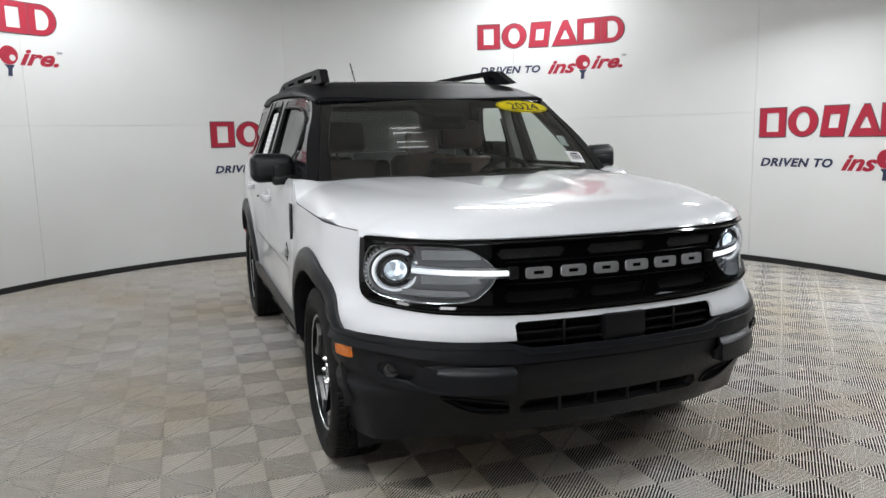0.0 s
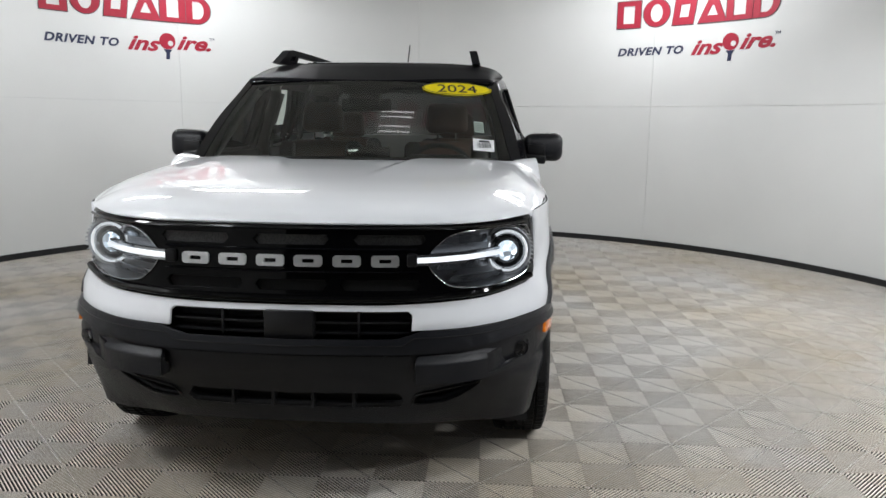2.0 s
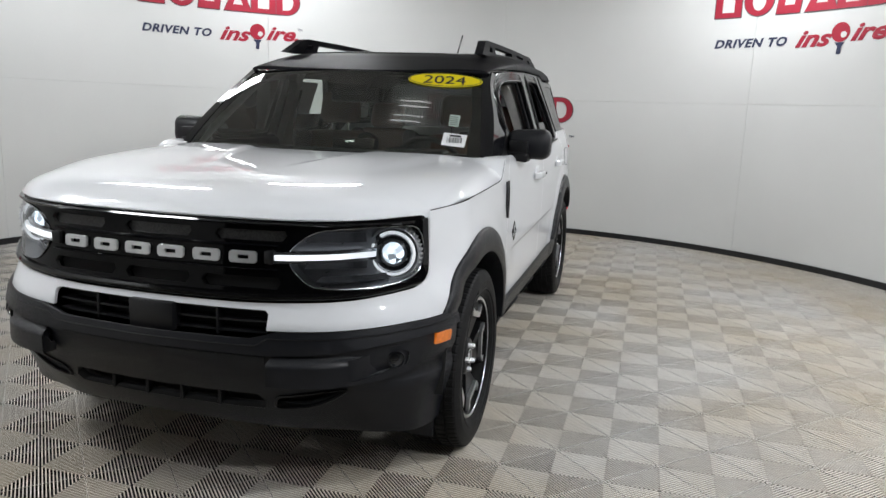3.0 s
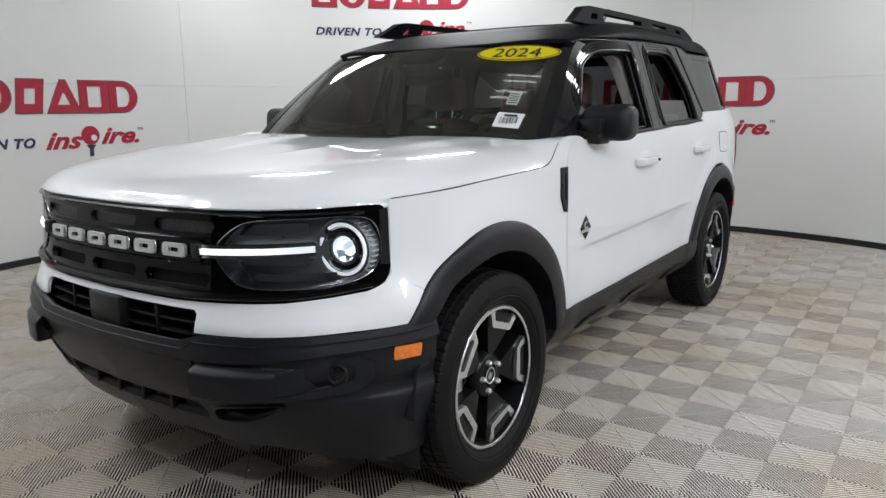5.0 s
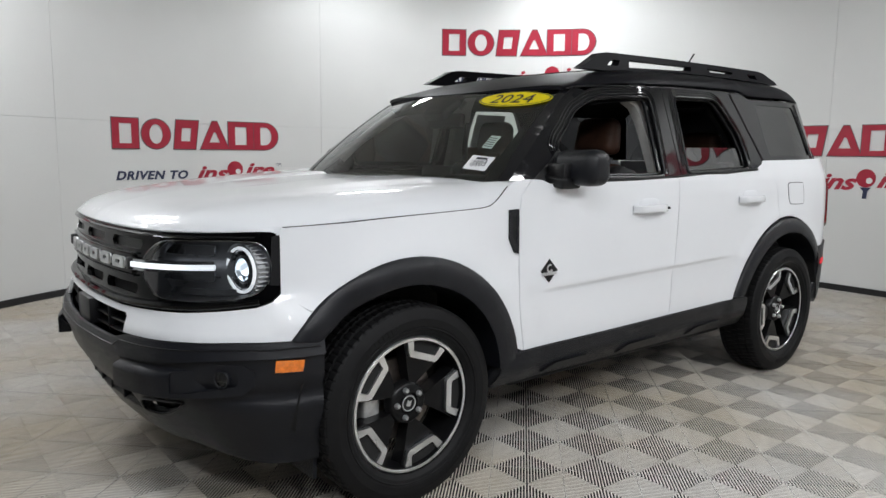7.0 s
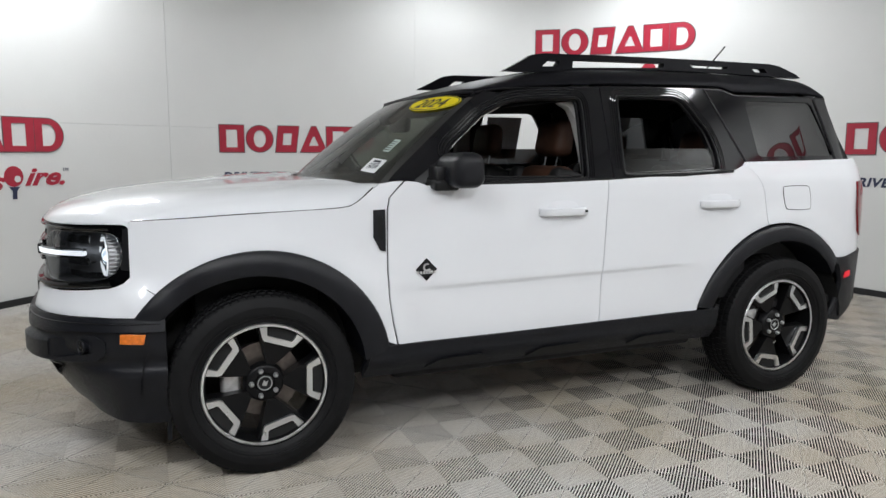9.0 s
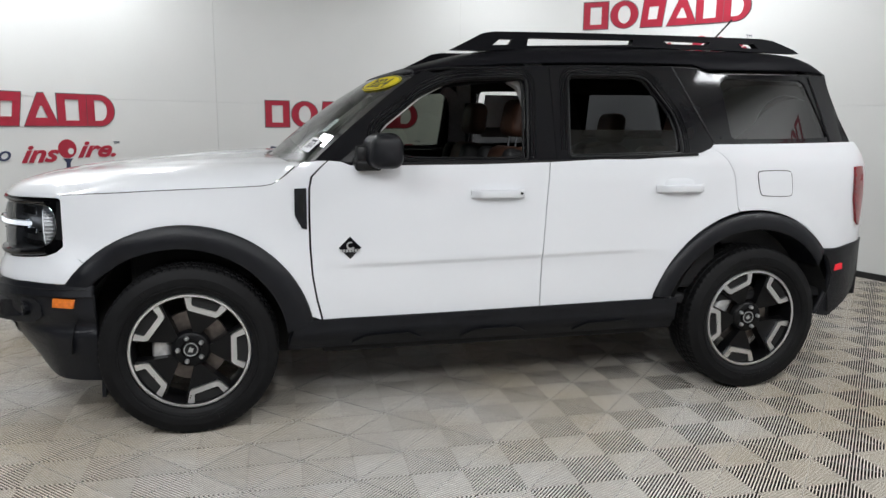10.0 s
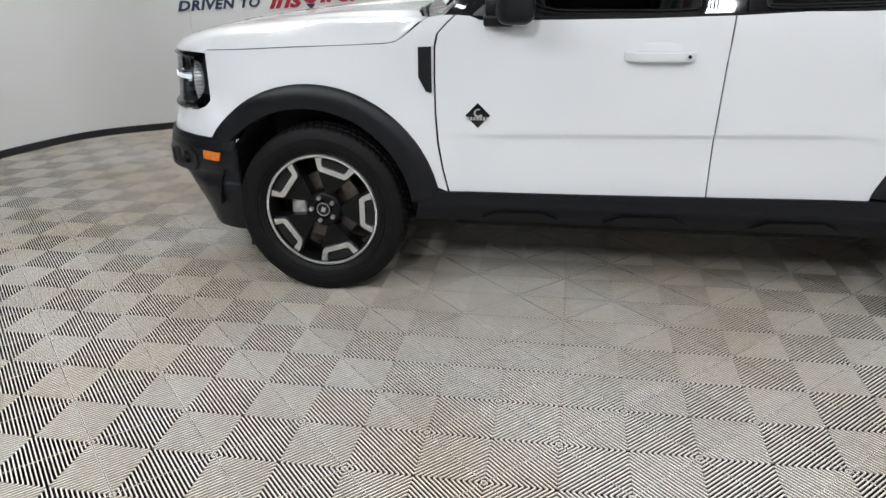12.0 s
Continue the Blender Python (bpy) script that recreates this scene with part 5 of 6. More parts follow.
# ---------------------------------------------------------------- wheels
def wheel_meshes():
    made = {}

    def keep(name, bm, mat, angle=40, smooth_on=True):
        ob = part(name, bm, mat, None, smooth_on=smooth_on, angle=angle)
        made[name] = made.get(name, []) + [ob]
        return ob
    # the wheel lies in the (y, z) plane, its outer face towards +x
    bm = bmesh.new()
    spin(bm, [(-0.09, 0.240), (-0.07, 0.232), (0.05, 0.222), (0.070, 0.230), (0.086, 0.2310), (0.089, 0.234), (0.089, 0.240), (0.084, 0.2480), (0.070, 0.250)], 72)
    hubw = keep("wheel", bm, RIMBLACK)
    bm = bmesh.new()
    prof = [(0.078, 0.246), (0.092, 0.252), (0.103, 0.266), (0.1105, 0.289), (0.1115, 0.314), (0.106, 0.335), (0.099, 0.350), (0.092, 0.3575), (0.066, 0.3612), (0.064, 0.354), (0.056, 0.354),
            (0.054, 0.3622), (0.022, 0.363), (0.020, 0.355), (0.011, 0.355), (0.009, 0.3632)]
    prof += [(-a, r) for a, r in reversed(prof)]

    def wob(i, j):
        j = min(j, 31 - j)
        if j in (7, 8) and i % 5 == 0:
            return -0.004
        if j in (11, 12) and i % 5 == 2:
            return -0.005
        if j == 15 and i % 5 == 4:
            return -0.005
        return 0.0
    spin(bm, prof, 360, wob=wob)
    tyre = keep("tyre", bm, RUBBER, 14)
    bm = bmesh.new()
    spin(bm, [(0.1065, 0.276), (0.1105, 0.278), (0.1110, 0.281), (0.1085, 0.283)], 96)
    keep("sidewall_ring", bm, RUBBER)
    # five arms
    for k in range(5):
        base = radians(71 + 72 * k)
        ca, sa = math.cos(base), math.sin(base)
        at = lambda x, r, t: (x, r * ca - t * sa, r * sa + t * ca)
        bm = bmesh.new()
        loop = [(0.035, -0.020), (0.075, -0.016), (0.110, -0.038), (0.165, -0.070), (0.205, -0.096), (0.228, -0.050), (0.228, 0.050), (0.205, 0.096), (0.165, 0.070), (0.110, 0.038), (0.075, 0.016), (0.035, 0.020)]
        nn = len(loop)
        a = [bm.verts.new(at(0.052 + 0.014 * smooth(0.05, 0.2, r), r, t)) for r, t in loop]
        b = [bm.verts.new(at(0.004, r, t * 1.03)) for r, t in loop]
        f = bm.faces.new(a)
        for i in range(nn):
            bm.faces.new((a[i], b[i], b[(i + 1) % nn], a[(i + 1) % nn]))
        bmesh.ops.inset_region(bm, faces=[f], thickness=0.004, depth=0.002)
        keep("spoke", bm, RIMBLACK, 30)
        # silver bracket at the arm's end, open towards the rim
        bm = bmesh.new()
        outer = [(0.222, -0.094), (0.172, -0.066), (0.163, -0.056), (0.163, 0.056), (0.172, 0.066), (0.222, 0.094)]
        inner = [(0.230, 0.066), (0.190, 0.052), (0.186, 0.047), (0.186, -0.047), (0.190, -0.052), (0.230, -0.066)]
        prism(bm, outer + inner, 0.064, 0.078, lambda x, y, z: at(x, y, z))
        keep("silver_bracket", bm, ALLOY, 30)
        bm = bmesh.new()
        prism(bm, [(0.184, -0.050), (0.230, -0.064), (0.230, 0.064), (0.184, 0.050)], 0.066, 0.069, lambda x, y, z: at(x, y, z))
        keep("pocket", bm, DARK)
        bm = bmesh.new()
        spin(bm, [(0.080, 0.0), (0.080, 0.006), (0.075, 0.0105), (0.055, 0.0115)], 6)
        a2 = base + radians(36)
        for v in bm.verts:
            v.co = v.co + Vector((0, 0.052 * math.cos(a2), 0.052 * math.sin(a2)))
        keep("lug_nut", bm, SATIN)
    bm = bmesh.new()
    spin(bm, [(0.084, 0.2310), (0.0900, 0.2340), (0.0900, 0.2430), (0.084, 0.2480)], 72)
    keep("rim_edge", bm, ALLOY)
    bm = bmesh.new()
    spin(bm, [(0.030, 0.082), (0.058, 0.074), (0.064, 0.066), (0.064, 0.040), (0.058, 0.036), (0.058, 0.0)], 40)
    keep("hub", bm, RIMBLACK)
    bm = bmesh.new()
    spin(bm, [(0.058, 0.033), (0.066, 0.032), (0.068, 0.028), (0.066, 0.025), (0.064, 0.0)], 32)
    keep("centre_cap", bm, TRIM)
    bm = bmesh.new()
    spin(bm, [(0.0665, 0.030), (0.0685, 0.0285), (0.0685, 0.0265), (0.0665, 0.025)], 32)
    keep("cap_ring", bm, SATIN)
    bm = bmesh.new()
    prism(bm, [(-0.012, -0.008), (-0.003, 0.014), (0.004, 0.004), (0.013, 0.010), (0.006, -0.012)], 0.064, 0.067)
    keep("cap_mark", bm, SATIN)
    bm = bmesh.new()
    spin(bm, [(-0.02, 0.06), (-0.005, 0.06), (-0.005, 0.150), (-0.03, 0.150), (-0.03, 0.06)], 48)
    keep("brake_disc", bm, STEEL)
    bm = bmesh.new()
    rbox(bm, (0.06, 0.075, 0.16), (-0.012, -0.125, 0.0), 0.018, 3)
    keep("brake_caliper", bm, CALIPER)
    for name in made:
        for ob in made[name]:
            if ob is not hubw:
                ob.parent = hubw
    # maker's lettering on the tyre as plain bars
    for c in (-58, 118):
        for i in range(8):
            a = radians(c + (i - 3.5) * 3.6)
            bm = bmesh.new()
            prism(bm, [(0.292, -0.0065), (0.312, -0.0065), (0.312, 0.0065), (0.292, 0.0065)], 0.1105, 0.1128,
                  lambda x, y, z: (x, y * math.cos(a) - z * math.sin(a), y * math.sin(a) + z * math.cos(a)))
            part("tyre_bar", bm, RUBBER, hubw, smooth_on=False)
    return hubw


wheel = wheel_meshes()
wheel.parent = car
TRACK = 0.775
spots = [(TRACK, HUB_F, 0, 0), (TRACK, HUB_R, 0, -29), (-TRACK - 0.055, HUB_F, 180, 10), (-TRACK - 0.09, HUB_R, 180, -20)]
wheel.matrix_basis = pose(TRACK, HUB_F, HUB_Z + 0.006)
for x, y, flip, turn in spots[1:]:
    copy_thing(wheel, Matrix.Translation((x, y, HUB_Z + 0.006)) @ pose(0, 0, 0, 0, 0, flip) @ pose(0, 0, 0, turn))

# ---------------------------------------------------------------- fittings on the flanks
def handle(y0, y1, z, door, sg):
    bm = bmesh.new()
    n = 10
    rows = []
    for i in range(n + 1):
        t = i / n
        y = y0 + (y1 - y0) * t
        b = side_x(y, z)
        k = min(1, 6 * t, 6 * (1 - t)) ** 0.5
        rows.append([bm.verts.new((sg * x, y, zz)) for x, zz in ((b + 0.004, z - 0.015), (b + 0.006 + 0.030 * k, z - 0.016), (b + 0.010 + 0.030 * k, z - 0.008),
                                                                 (b + 0.008 + 0.030 * k, z + 0.013), (b + 0.004 + 0.026 * k, z + 0.018), (b + 0.004, z + 0.016))])
    for p, q in zip(rows, rows[1:]):
        for j in range(6):
            bm.faces.new((p[j], q[j], q[(j + 1) % 6], p[(j + 1) % 6]))
    bm.faces.new(rows[0])
    bm.faces.new(list(reversed(rows[-1])))
    h = part("door_handle", bm, WHITE, door, angle=35)
    yc = (y0 + y1) / 2
    cup = rounded([(yc - 0.075, z - 0.012), (yc + 0.075, z - 0.012), (yc + 0.080, z + 0.025), (yc + 0.055, z + 0.048), (yc - 0.055, z + 0.048), (yc - 0.080, z + 0.025)], 0.25)
    skin("handle_recess", cup, lambda y, zz: (side_x(y, zz) + 0.0035 * max(0.0, 1 - ((y - yc) / 0.08) ** 4) * max(0.0, 1 - ((zz - z - 0.015) / 0.036) ** 4) + 0.0006, y, zz), WHITE, door,
         step=0.012, depth=0.002, mirror=sg < 0)
    return h


for sg, df, dr, wing in ((1, doors_f[0], doors_r[0], wings[0]), (-1, doors_f[1], doors_r[1], wings[1])):
    mir = sg < 0
    h = handle(-0.137, 0.110, 1.006, df, sg)
    bm = bmesh.new()
    spin(bm, [(0.0, 0.0), (0.0, 0.006), (-0.01, 0.006)], 14)
    for v in bm.verts:
        v.co = Vector((sg * (side_x(0.085, 1.006) + 0.041), 0.085, 1.008)) + v.co
    part("key_lock", bm, TRIM, df)
    handle(0.757, 1.005, 1.020, dr, sg)
    # air vent at the wing's rear edge
    lp = [(-0.895, 1.036), (-0.846, 1.038), (-0.846, 0.866), (-0.868, 0.872), (-0.896, 0.925)]
    vent = skin("wing_vent", lp, lambda y, z: (side_x(y, z) + 0.008, y, z), PLASTIC, wing, step=0.03, depth=0.012, mirror=mir,
                holes=[[(-0.879, 1.012), (-0.858, 1.012), (-0.858, 0.905), (-0.879, 0.930)]], label="black plastic air vent")
    skin("vent_slot", [(-0.883, 1.016), (-0.854, 1.016), (-0.854, 0.90), (-0.883, 0.925)], lambda y, z: (side_x(y, z) + 0.004, y, z), DARK, wing, depth=0, mirror=mir)
    # diamond emblem on the front door, with plain shapes on it
    cy, cz = -0.668, 0.782
    off = lambda d: (lambda y, z: (side_x(y, z) + d, y, z))
    emb = skin("door_emblem", [(cy - 0.048, cz), (cy, cz - 0.048), (cy + 0.048, cz), (cy, cz + 0.048)], off(0.003), BLACK, df, step=0.03, depth=0.003, mirror=mir, label="black diamond emblem with silver shapes")
    ringp = arc(cy + 0.002, cz + 0.010, 0.016, 0.020, 60, 330, 14) + arc(cy + 0.002, cz + 0.010, 0.010, 0.011, 330, 60, 14)
    skin("emblem_curl", ringp, off(0.005), SATIN, emb, step=0.05, depth=0.002, mirror=mir)
    for k in range(7):
        y0 = cy - 0.042 + k * 0.0124
        skin("emblem_bar", [(y0, cz - 0.018), (y0 + 0.009, cz - 0.018), (y0 + 0.009, cz - 0.006), (y0, cz - 0.006)], off(0.006), SATIN, emb, step=0.05, depth=0.002, mirror=mir)
    # door mirror
    bm = bmesh.new()
    vs = rbox(bm, (0.200, 0.140, 0.150), (0, 0, 0), 0.045, 5)
    for v in bm.verts:
        k = (v.co.x + 0.1) / 0.2
        v.co.y += 0.03 * k + 0.25 * v.co.z * 0.2
        v.co.z *= 1.0 - 0.10 * (1 - k)
        v.co.y *= 1 - 0.18 * max(0, v.co.z / 0.08)
        v.co = Vector((sg * (v.co.x + 0.912), v.co.y - 0.545, v.co.z + 1.194))
    mr = part("door_mirror", bm, PLASTIC, car, "black door mirror")
    bm = bmesh.new()
    rbox(bm, (0.155, 0.012, 0.105), (sg * 0.912, -0.477, 1.194), 0.005, 2)
    part("mirror_glass", bm, CHROME, mr)
    bm = bmesh.new()
    rbox(bm, (0.14, 0.11, 0.045), (sg * 0.850, -0.590, 1.138), 0.012, 3, rot(0, sg * 6, 0))
    part("mirror_arm", bm, TRIM, mr)
    bm = bmesh.new()
    rbox(bm, (0.085, 0.05, 0.075), (sg * 0.872, -0.612, 1.172), 0.005, 2)
    part("mirror_inlay", bm, TRIM, mr)
    sail = [(-0.70, 1.145), (-0.55, 1.262), (-0.46, 1.150), (-0.47, 1.130)]
    skin("mirror_base", sail, upper(0.009), TRIM, df, depth=0.02, mirror=mir)

# ---------------------------------------------------------------- cabin
def seat(x, y, rear=False, name="front_seat"):
    bm = bmesh.new()
    rbox(bm, (0.50, 0.52, 0.20), (x, y - 0.22, 0.68), 0.06, 4, rot(8))
    s = part(name, bm, LEATHER, car, "brown leather car seat")
    bm = bmesh.new()
    rbox(bm, (0.48, 0.16, 0.56), (x, y + 0.135, 0.925), 0.065, 4, rot(-14), taper=(0.86, 0.85))
    b = part("seat_back", bm, LEATHER, s)
    bm = bmesh.new()
    rbox(bm, (0.26, 0.11, 0.19), (x, y + 0.225, 1.340 if not rear else 1.29), 0.045, 4, rot(-8), taper=(0.9, 0.9))
    part("headrest", bm, LEATHER, s)
    for dx in (-0.055, 0.055):
        bm = bmesh.new()
        sweep(bm, [(x + dx, y + 0.195, 1.16), (x + dx, y + 0.215, 1.30)], oval(0.006, 0.006, 8), up=(0, 1, 0))
        part("headrest_post", bm, CHROME, s)
    for dx in (-0.20, 0.20):
        bm = bmesh.new()
        rbox(bm, (0.10, 0.17, 0.48), (x + dx, y + 0.12, 0.95), 0.04, 3, rot(-14))
        part("seat_bolster", bm, CABIN, s)


seat(0.38, 0.02)
seat(-0.38, 0.02)
seat(0.40, 0.95, True, "rear_seat")
seat(-0.40, 0.95, True, "rear_seat")
bm = bmesh.new()
rbox(bm, (1.50, 0.42, 0.24), (0, -0.74, 1.00), 0.05, 3, rot(5))
rbox(bm, (1.46, 0.34, 0.40), (0, -0.66, 0.75), 0.05, 3)
dash = part("dashboard", bm, CABIN, car)
bm = bmesh.new()
rbox(bm, (0.22, 0.02, 0.13), (0.02, -0.55, 1.12), 0.006, 2, rot(-12))
part("screen", bm, BLACK, dash)
bm = bmesh.new()
rbox(bm, (0.30, 0.14, 0.06), (0.38, -0.62, 1.12), 0.025, 3)
part("instrument_hood", bm, CABIN, dash)
bm = bmesh.new()
spin(bm, [(0.012 * math.sin(a), 0.178 + 0.014 * math.cos(a)) for a in (2 * math.pi * i / 10 for i in range(10))], 40, closed=True)
rbox(bm, (0.03, 0.13, 0.10), (0.0, 0, 0), 0.012, 2)
rbox(bm, (0.018, 0.34, 0.03), (0, 0, 0.0), 0.006, 2)
rbox(bm, (0.018, 0.03, 0.17), (0, 0, -0.085), 0.006, 2)
m = Matrix.Translation((0.38, -0.40, 1.03)) @ pose(0, 0, 0, 0, 0, 90) @ pose(0, 0, 0, 0, -22, 0)
for v in bm.verts:
    v.co = m @ v.co
part("steering_wheel", bm, CABIN, car)
bm = bmesh.new()
rbox(bm, (0.26, 0.035, 0.075), (0.0, -0.47, 1.405), 0.015, 3, rot(-8))
rm = part("inner_mirror", bm, TRIM, car)
bm = bmesh.new()
rbox(bm, (0.16, 0.14, 0.05), (0.0, -0.50, 1.462), 0.015, 2, rot(38))
part("camera_cover", bm, TRIM, rm)
for sg in (1, -1):
    bm = bmesh.new()
    rbox(bm, (0.05, 1.15, 0.62), (sg * 0.79, -0.25, 0.83), 0.02, 2)
    part("door_lining", bm, CABIN, doors_f[0 if sg > 0 else 1])
    bm = bmesh.new()
    rbox(bm, (0.05, 0.85, 0.62), (sg * 0.785, 0.72, 0.83), 0.02, 2)
    part("door_lining", bm, CABIN, doors_r[0 if sg > 0 else 1])
    # light grey pillar linings
    bm = bmesh.new()
    sweep(bm, [(sg * 0.775, 0.30, 1.0), (sg * 0.765, 0.29, 1.2), (sg * 0.725, 0.27, 1.38), (sg * 0.66, 0.25, 1.53), (sg * 0.58, 0.22, 1.59)],
          [(-0.045, -0.014), (0.045, -0.014), (0.05, 0.0), (0.045, 0.014), (-0.045, 0.014), (-0.05, 0)], up=(sg, 0, 0))
    part("pillar_lining", bm, CABINGREY, car)
    bm = bmesh.new()
    sweep(bm, [(sg * 0.752, 0.335, 0.7), (sg * 0.745, 0.325, 1.0), (sg * 0.715, 0.30, 1.30), (sg * 0.67, 0.285, 1.44)], [(-0.022, -0.001), (0.022, -0.001), (0.022, 0.001), (-0.022, 0.001)], up=(sg, 0, 0))
    part("seat_belt", bm, CABIN, car)
    bm = bmesh.new()
    sweep(bm, [(sg * (upper_x(y, z) - 0.088), y, z) for y, z in ((0.205, 0.98), (0.205, 1.15), (0.200, 1.32), (0.190, 1.42), (0.165, 1.49), (0.11, 1.525))],
          [(-0.030, -0.024), (0.030, -0.024), (0.034, 0.0), (0.030, 0.024), (-0.030, 0.024), (-0.034, 0.0)], up=(sg, 0, 0))
    part("pillar_lining", bm, CABINGREY, car)
    bm = bmesh.new()
    sweep(bm, [(sg * (upper_x(y, z) - 0.040), y, z) for y, z in ((-0.60, 1.200), (-0.535, 1.272), (-0.490, 1.313), (-0.420, 1.365), (-0.325, 1.437), (-0.225, 1.486))],
          [(-0.016, -0.010), (0.016, -0.010), (0.018, 0.0), (0.016, 0.010), (-0.016, 0.010)], up=(sg, 0, 0))
    part("pillar_lining", bm, CABINGREY, car)
    bm = bmesh.new()
    sweep(bm, [(sg * 0.70, -0.80, 1.14), (sg * 0.655, -0.55, 1.32), (sg * 0.60, -0.36, 1.47)], oval(0.025, 0.018, 8))
    part("pillar_lining", bm, CABINGREY, car)
    bm = bmesh.new()
    sweep(bm, [(sg * 0.74, 1.08, 1.18), (sg * 0.68, 0.98, 1.40), (sg * 0.61, 0.90, 1.56)], [(-0.07, -0.012), (0.07, -0.012), (0.07, 0.012), (-0.07, 0.012)], up=(sg, 0, 0))
    part("pillar_lining", bm, CABIN, car)
def lining(x, y):
    w = upper_x(y, drip(y)) - 0.016
    return (x, y, roof(x, y)[2] - 0.035 - 0.075 * smooth(0.72, 1.0, abs(x) / w))


edge = [(upper_x(y, drip(y)) - 0.018, y) for y in [-0.34 + 2.14 * i / 16 for i in range(17)]]
skin("headliner", edge + [(-x, y) for x, y in reversed(edge)], lining, CABIN, car, step=0.06, depth=0)
bm = bmesh.new()
rbox(bm, (0.22, 0.75, 0.25), (0, -0.15, 0.68), 0.04, 3)
part("centre_console", bm, CABIN, car)
bm = bmesh.new()
rbox(bm, (1.40, 0.75, 0.5), (0, 1.62, 0.72), 0.03, 2)
part("load_floor", bm, CABIN, car)
# wipers at the windscreen's foot
for x0, x1 in ((0.62, 0.02), (-0.05, -0.58)):
    bm = bmesh.new()
    sweep(bm, [shield(0.012)(x0 / 0.76, 0.0), shield(0.016)((x0 * 0.6 + x1 * 0.4) / 0.76, 0.035), shield(0.014)(x1 / 0.76, 0.03)], oval(0.008, 0.006, 6))
    part("wiper", bm, TRIM, car)

# ---------------------------------------------------------------- stickers
def ellipse(cu, cv, ru, rv, n=36):
    return [(cu + ru * math.cos(2 * math.pi * i / n), cv + rv * math.sin(2 * math.pi * i / n)) for i in range(n)]


yr = thing("year_sticker", "yellow oval sticker with black digits on the windscreen", "sticker")
skin("sticker_sheet", ellipse(0.715, 0.885, 0.268, 0.100), shield(0.006), YELLOW, yr, step=0.06, depth=0.001)
skin("sticker_rim", ellipse(0.715, 0.885, 0.262, 0.094), shield(0.0075), INK, yr, holes=[ellipse(0.715, 0.885, 0.254, 0.086)], step=0.06, depth=0)
dig = text_mesh("2024", 0.115, 0.30)
lay_text("digit", dig, lambda x, y, o: Vector(shield(0.008 + o * 0.3)(0.565 + x, 0.826 + y)), INK, yr, "black digit", 0.003)
bc = thing("barcode_label", "white paper label with dark bars on the windscreen", "label")
skin("label_sheet", [(0.755, 0.145), (0.885, 0.125), (0.900, 0.245), (0.765, 0.265)], shield(0.006), PAPER, bc, step=0.05, depth=0.001)
random.seed(4)
u = 0.785
while u < 0.865:
    w = random.choice((0.002, 0.004, 0.006))
    skin("label_bar", [(u, 0.165), (u + w, 0.165), (u + w, 0.215), (u, 0.215)], shield(0.0075), INK, bc, step=0.1, depth=0)
    u += w + random.choice((0.003, 0.005))
skin("label_line", [(0.80, 0.225), (0.865, 0.218), (0.866, 0.236), (0.80, 0.243)], shield(0.0075), INK, bc, step=0.1, depth=0)
pl = thing("permit_label", "small pale green label on the windscreen", "label")
skin("label_sheet", [(0.785, 0.335), (0.845, 0.325), (0.852, 0.445), (0.79, 0.455)], shield(0.006), material("pale_green_paper", (0.45, 0.55, 0.5), 0.5, var=0.1, scale=60), pl, step=0.05, depth=0.001)
for k in range(5):
    v0 = 0.345 + k * 0.02
    skin("label_line", [(0.792, v0), (0.842, v0 - 0.008), (0.842, v0), (0.792, v0 + 0.008)], shield(0.0075), CABIN, pl, step=0.1, depth=0)
ws = thing("price_sheet", "white printed paper sheet behind a side window", "paper sheet")
skin("paper", [(0.42, 1.22), (0.68, 1.22), (0.68, 1.50), (0.42, 1.50)], upper(0.0), PAPER, ws, step=0.08, depth=0.001, mirror=True)
for k in range(9):
    z = 1.475 - 0.027 * k
    skin("print_line", [(0.44, z), (0.60 + 0.05 * (k % 2), z), (0.60 + 0.05 * (k % 2), z + 0.008), (0.44, z + 0.008)], upper(0.002), CABINGREY, ws, step=0.2, depth=0, mirror=True)

# the far flank stands farther out than the near one, by an amount that grows towards the tail
for root in (car, yr, bc, pl, ws):
    for ob in root.children_recursive:
        up = ob
        while up.parent and up.parent is not root:
            up = up.parent
        if ob.type != "MESH" or up.name.split(".")[0] == "wheel":
            continue
        for v in ob.data.vertices:
            k = max(0.0, (1 - v.co.x / 0.88) / 2)
            v.co.x -= (0.062 + 0.008 * (v.co.y + 2.1)) * k ** (5 - 4 * smooth(-2.1, -1.0, v.co.y))

# ---------------------------------------------------------------- floor tiles, one by one
NODE = 0.2000                      # half the distance between two tile corners along the axes
TX, TY = 1.617, -0.505             # a tile's corner
EDGE = NODE * math.sqrt(2)         # tile edge; the tiles lie at 45 degrees
RIBS = 24                          # ribs along an edge


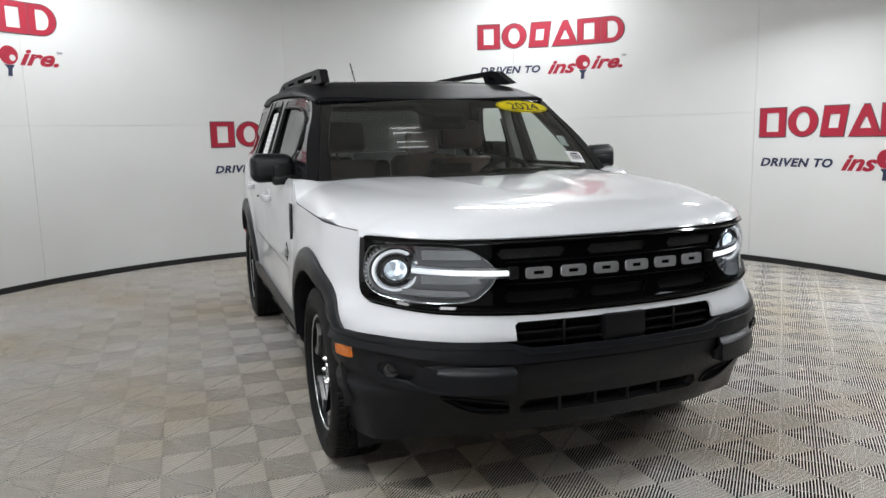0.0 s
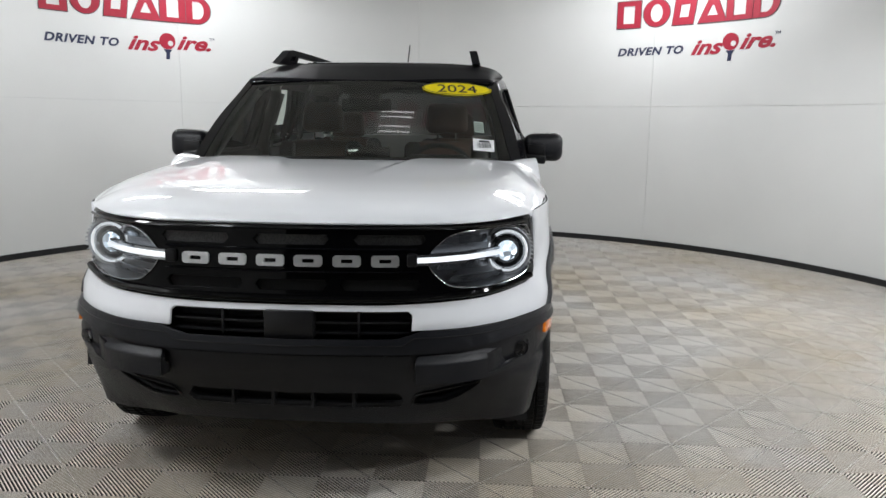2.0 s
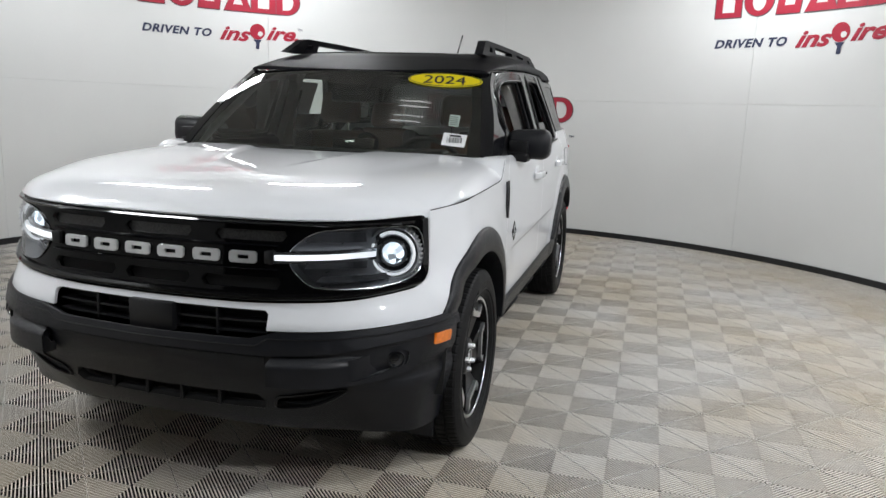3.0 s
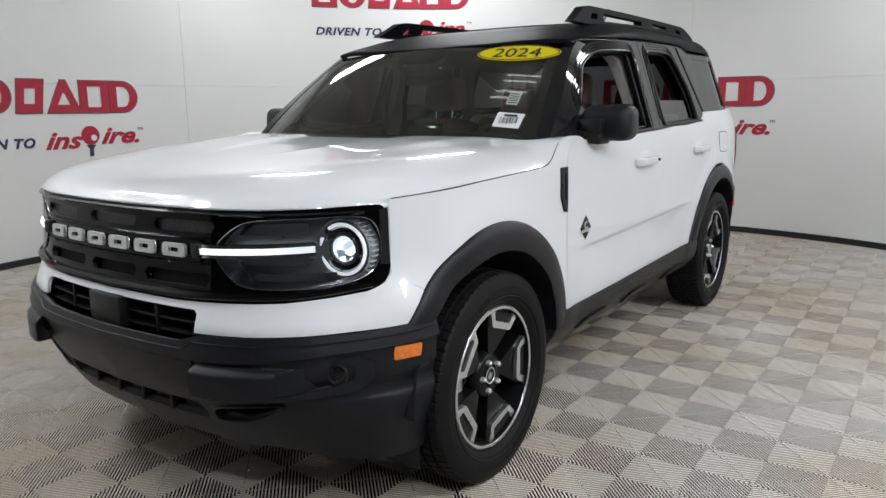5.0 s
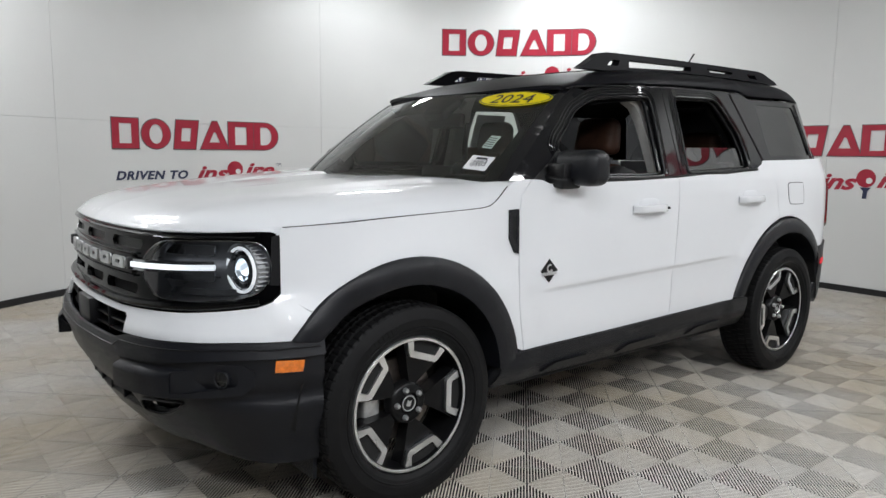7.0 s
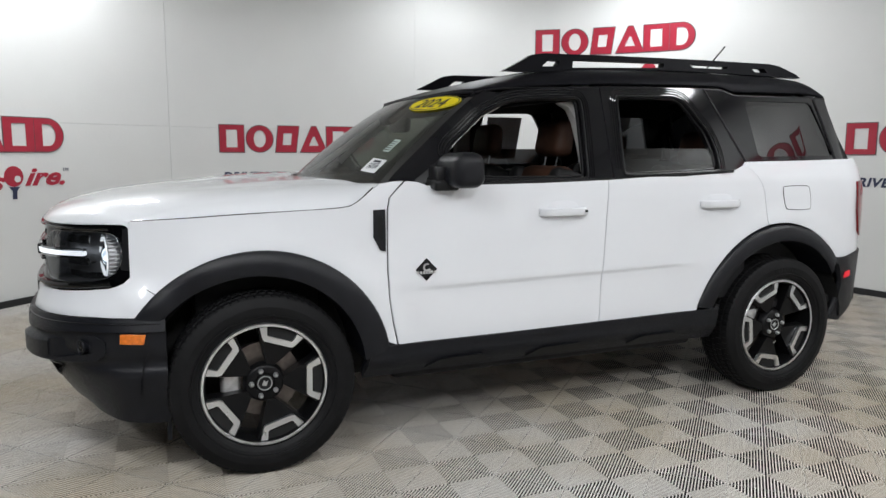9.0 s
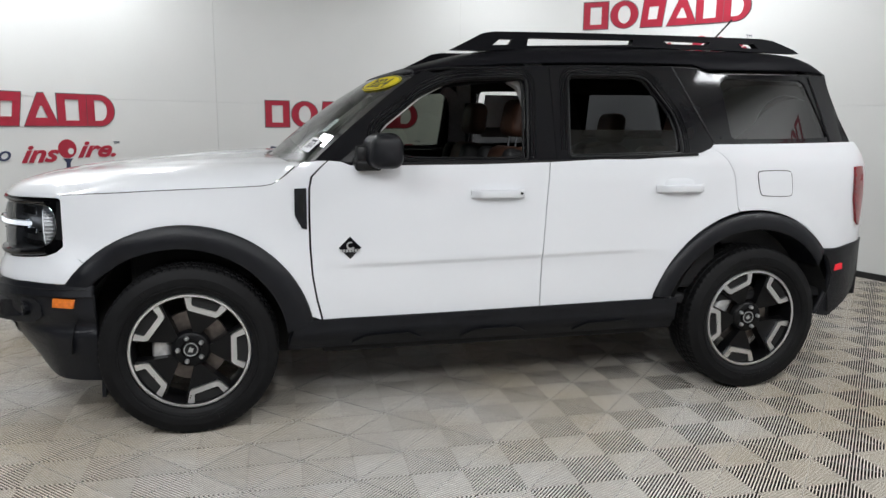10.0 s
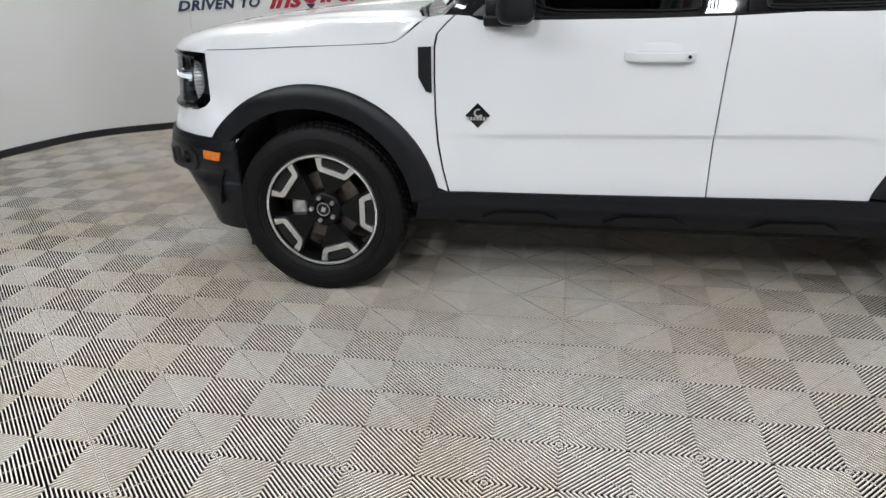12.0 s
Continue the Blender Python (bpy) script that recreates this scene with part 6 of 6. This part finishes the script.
def tile_mesh():
    """A square tile in four triangles; in each the ribs stand square to the tile's edge."""
    verts, faces, dark = [], [], []
    h = EDGE / 2 - 0.0009
    step = 2 * h / RIBS
    w = step * 0.18
    for k in range(4):
        ca, sa = round(math.cos(math.pi / 2 * k)), round(math.sin(math.pi / 2 * k))

        def quad(*pts, low=0):
            v0 = len(verts)
            for x, y, z in pts:
                verts.append((x * ca - y * sa, x * sa + y * ca, z))
            faces.append(tuple(range(v0, v0 + 4)))
            dark.append(low)
        for i in range(RIBS):
            o = -h + (i + 0.5) * step
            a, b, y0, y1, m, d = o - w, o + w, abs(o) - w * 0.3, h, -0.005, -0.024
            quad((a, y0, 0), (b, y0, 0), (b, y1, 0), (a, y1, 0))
            # sides darken in two steps with depth, shade put into the colour
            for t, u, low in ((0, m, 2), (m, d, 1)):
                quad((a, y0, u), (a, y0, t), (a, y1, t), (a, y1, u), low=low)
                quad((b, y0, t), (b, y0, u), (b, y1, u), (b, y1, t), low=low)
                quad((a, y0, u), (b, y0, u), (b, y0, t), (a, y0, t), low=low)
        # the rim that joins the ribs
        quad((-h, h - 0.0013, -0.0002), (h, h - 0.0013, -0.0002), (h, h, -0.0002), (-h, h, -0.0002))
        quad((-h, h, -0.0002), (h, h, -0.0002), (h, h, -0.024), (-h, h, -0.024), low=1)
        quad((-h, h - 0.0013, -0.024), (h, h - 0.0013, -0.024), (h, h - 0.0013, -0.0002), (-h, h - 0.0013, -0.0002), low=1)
    c45 = math.sqrt(0.5)
    verts = [((x - y) * c45, (x + y) * c45, z) for x, y, z in verts]
    m = bpy.data.meshes.new("floor_tile")
    m.from_pydata(verts, [], faces)
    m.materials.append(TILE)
    m.materials.append(GAP_SHADE)
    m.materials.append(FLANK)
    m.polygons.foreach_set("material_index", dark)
    return m, verts, faces, dark


tile, tile_verts, tile_faces, tile_dark = tile_mesh()
cells = []
for i in range(-36, 20):
    for j in range(-26, 28):
        if (i + j) % 2:
            x, y = TX + NODE * i, TY + NODE * j
            r = math.hypot(x, y)
            if r < RW + 0.2 or (-3.5 < x < 1.5 and -5.2 < y < -3) or (x > 1.5 and y < 0.2 and r < 4.9):
                cells.append((x, y))
near = sorted(cells, key=lambda c: abs(c[0] - 1.5) + abs(c[1] + 0.9))[:300]
chosen = set(near)
for x, y in near:
    ob = new("floor_tile", tile)
    ob.parent = floor
    ob.location = (x, y, 0)
rest = [c for c in cells if c not in chosen]
tv, tf = np.array(tile_verts), np.array([f for f in tile_faces])
allv = np.concatenate([tv + np.array((x, y, 0.0)) for x, y in rest])
allf = np.concatenate([tf + len(tv) * k for k in range(len(rest))])
far_mesh = bpy.data.meshes.new("floor_tiles")
far_mesh.from_pydata(allv.tolist(), [], allf.tolist())
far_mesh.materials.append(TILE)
far_mesh.materials.append(GAP_SHADE)
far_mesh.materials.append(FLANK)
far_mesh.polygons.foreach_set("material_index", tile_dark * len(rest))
far_tiles = new("floor_tiles", far_mesh)
far_tiles.parent = floor
tagged(far_tiles, kind="stuff")
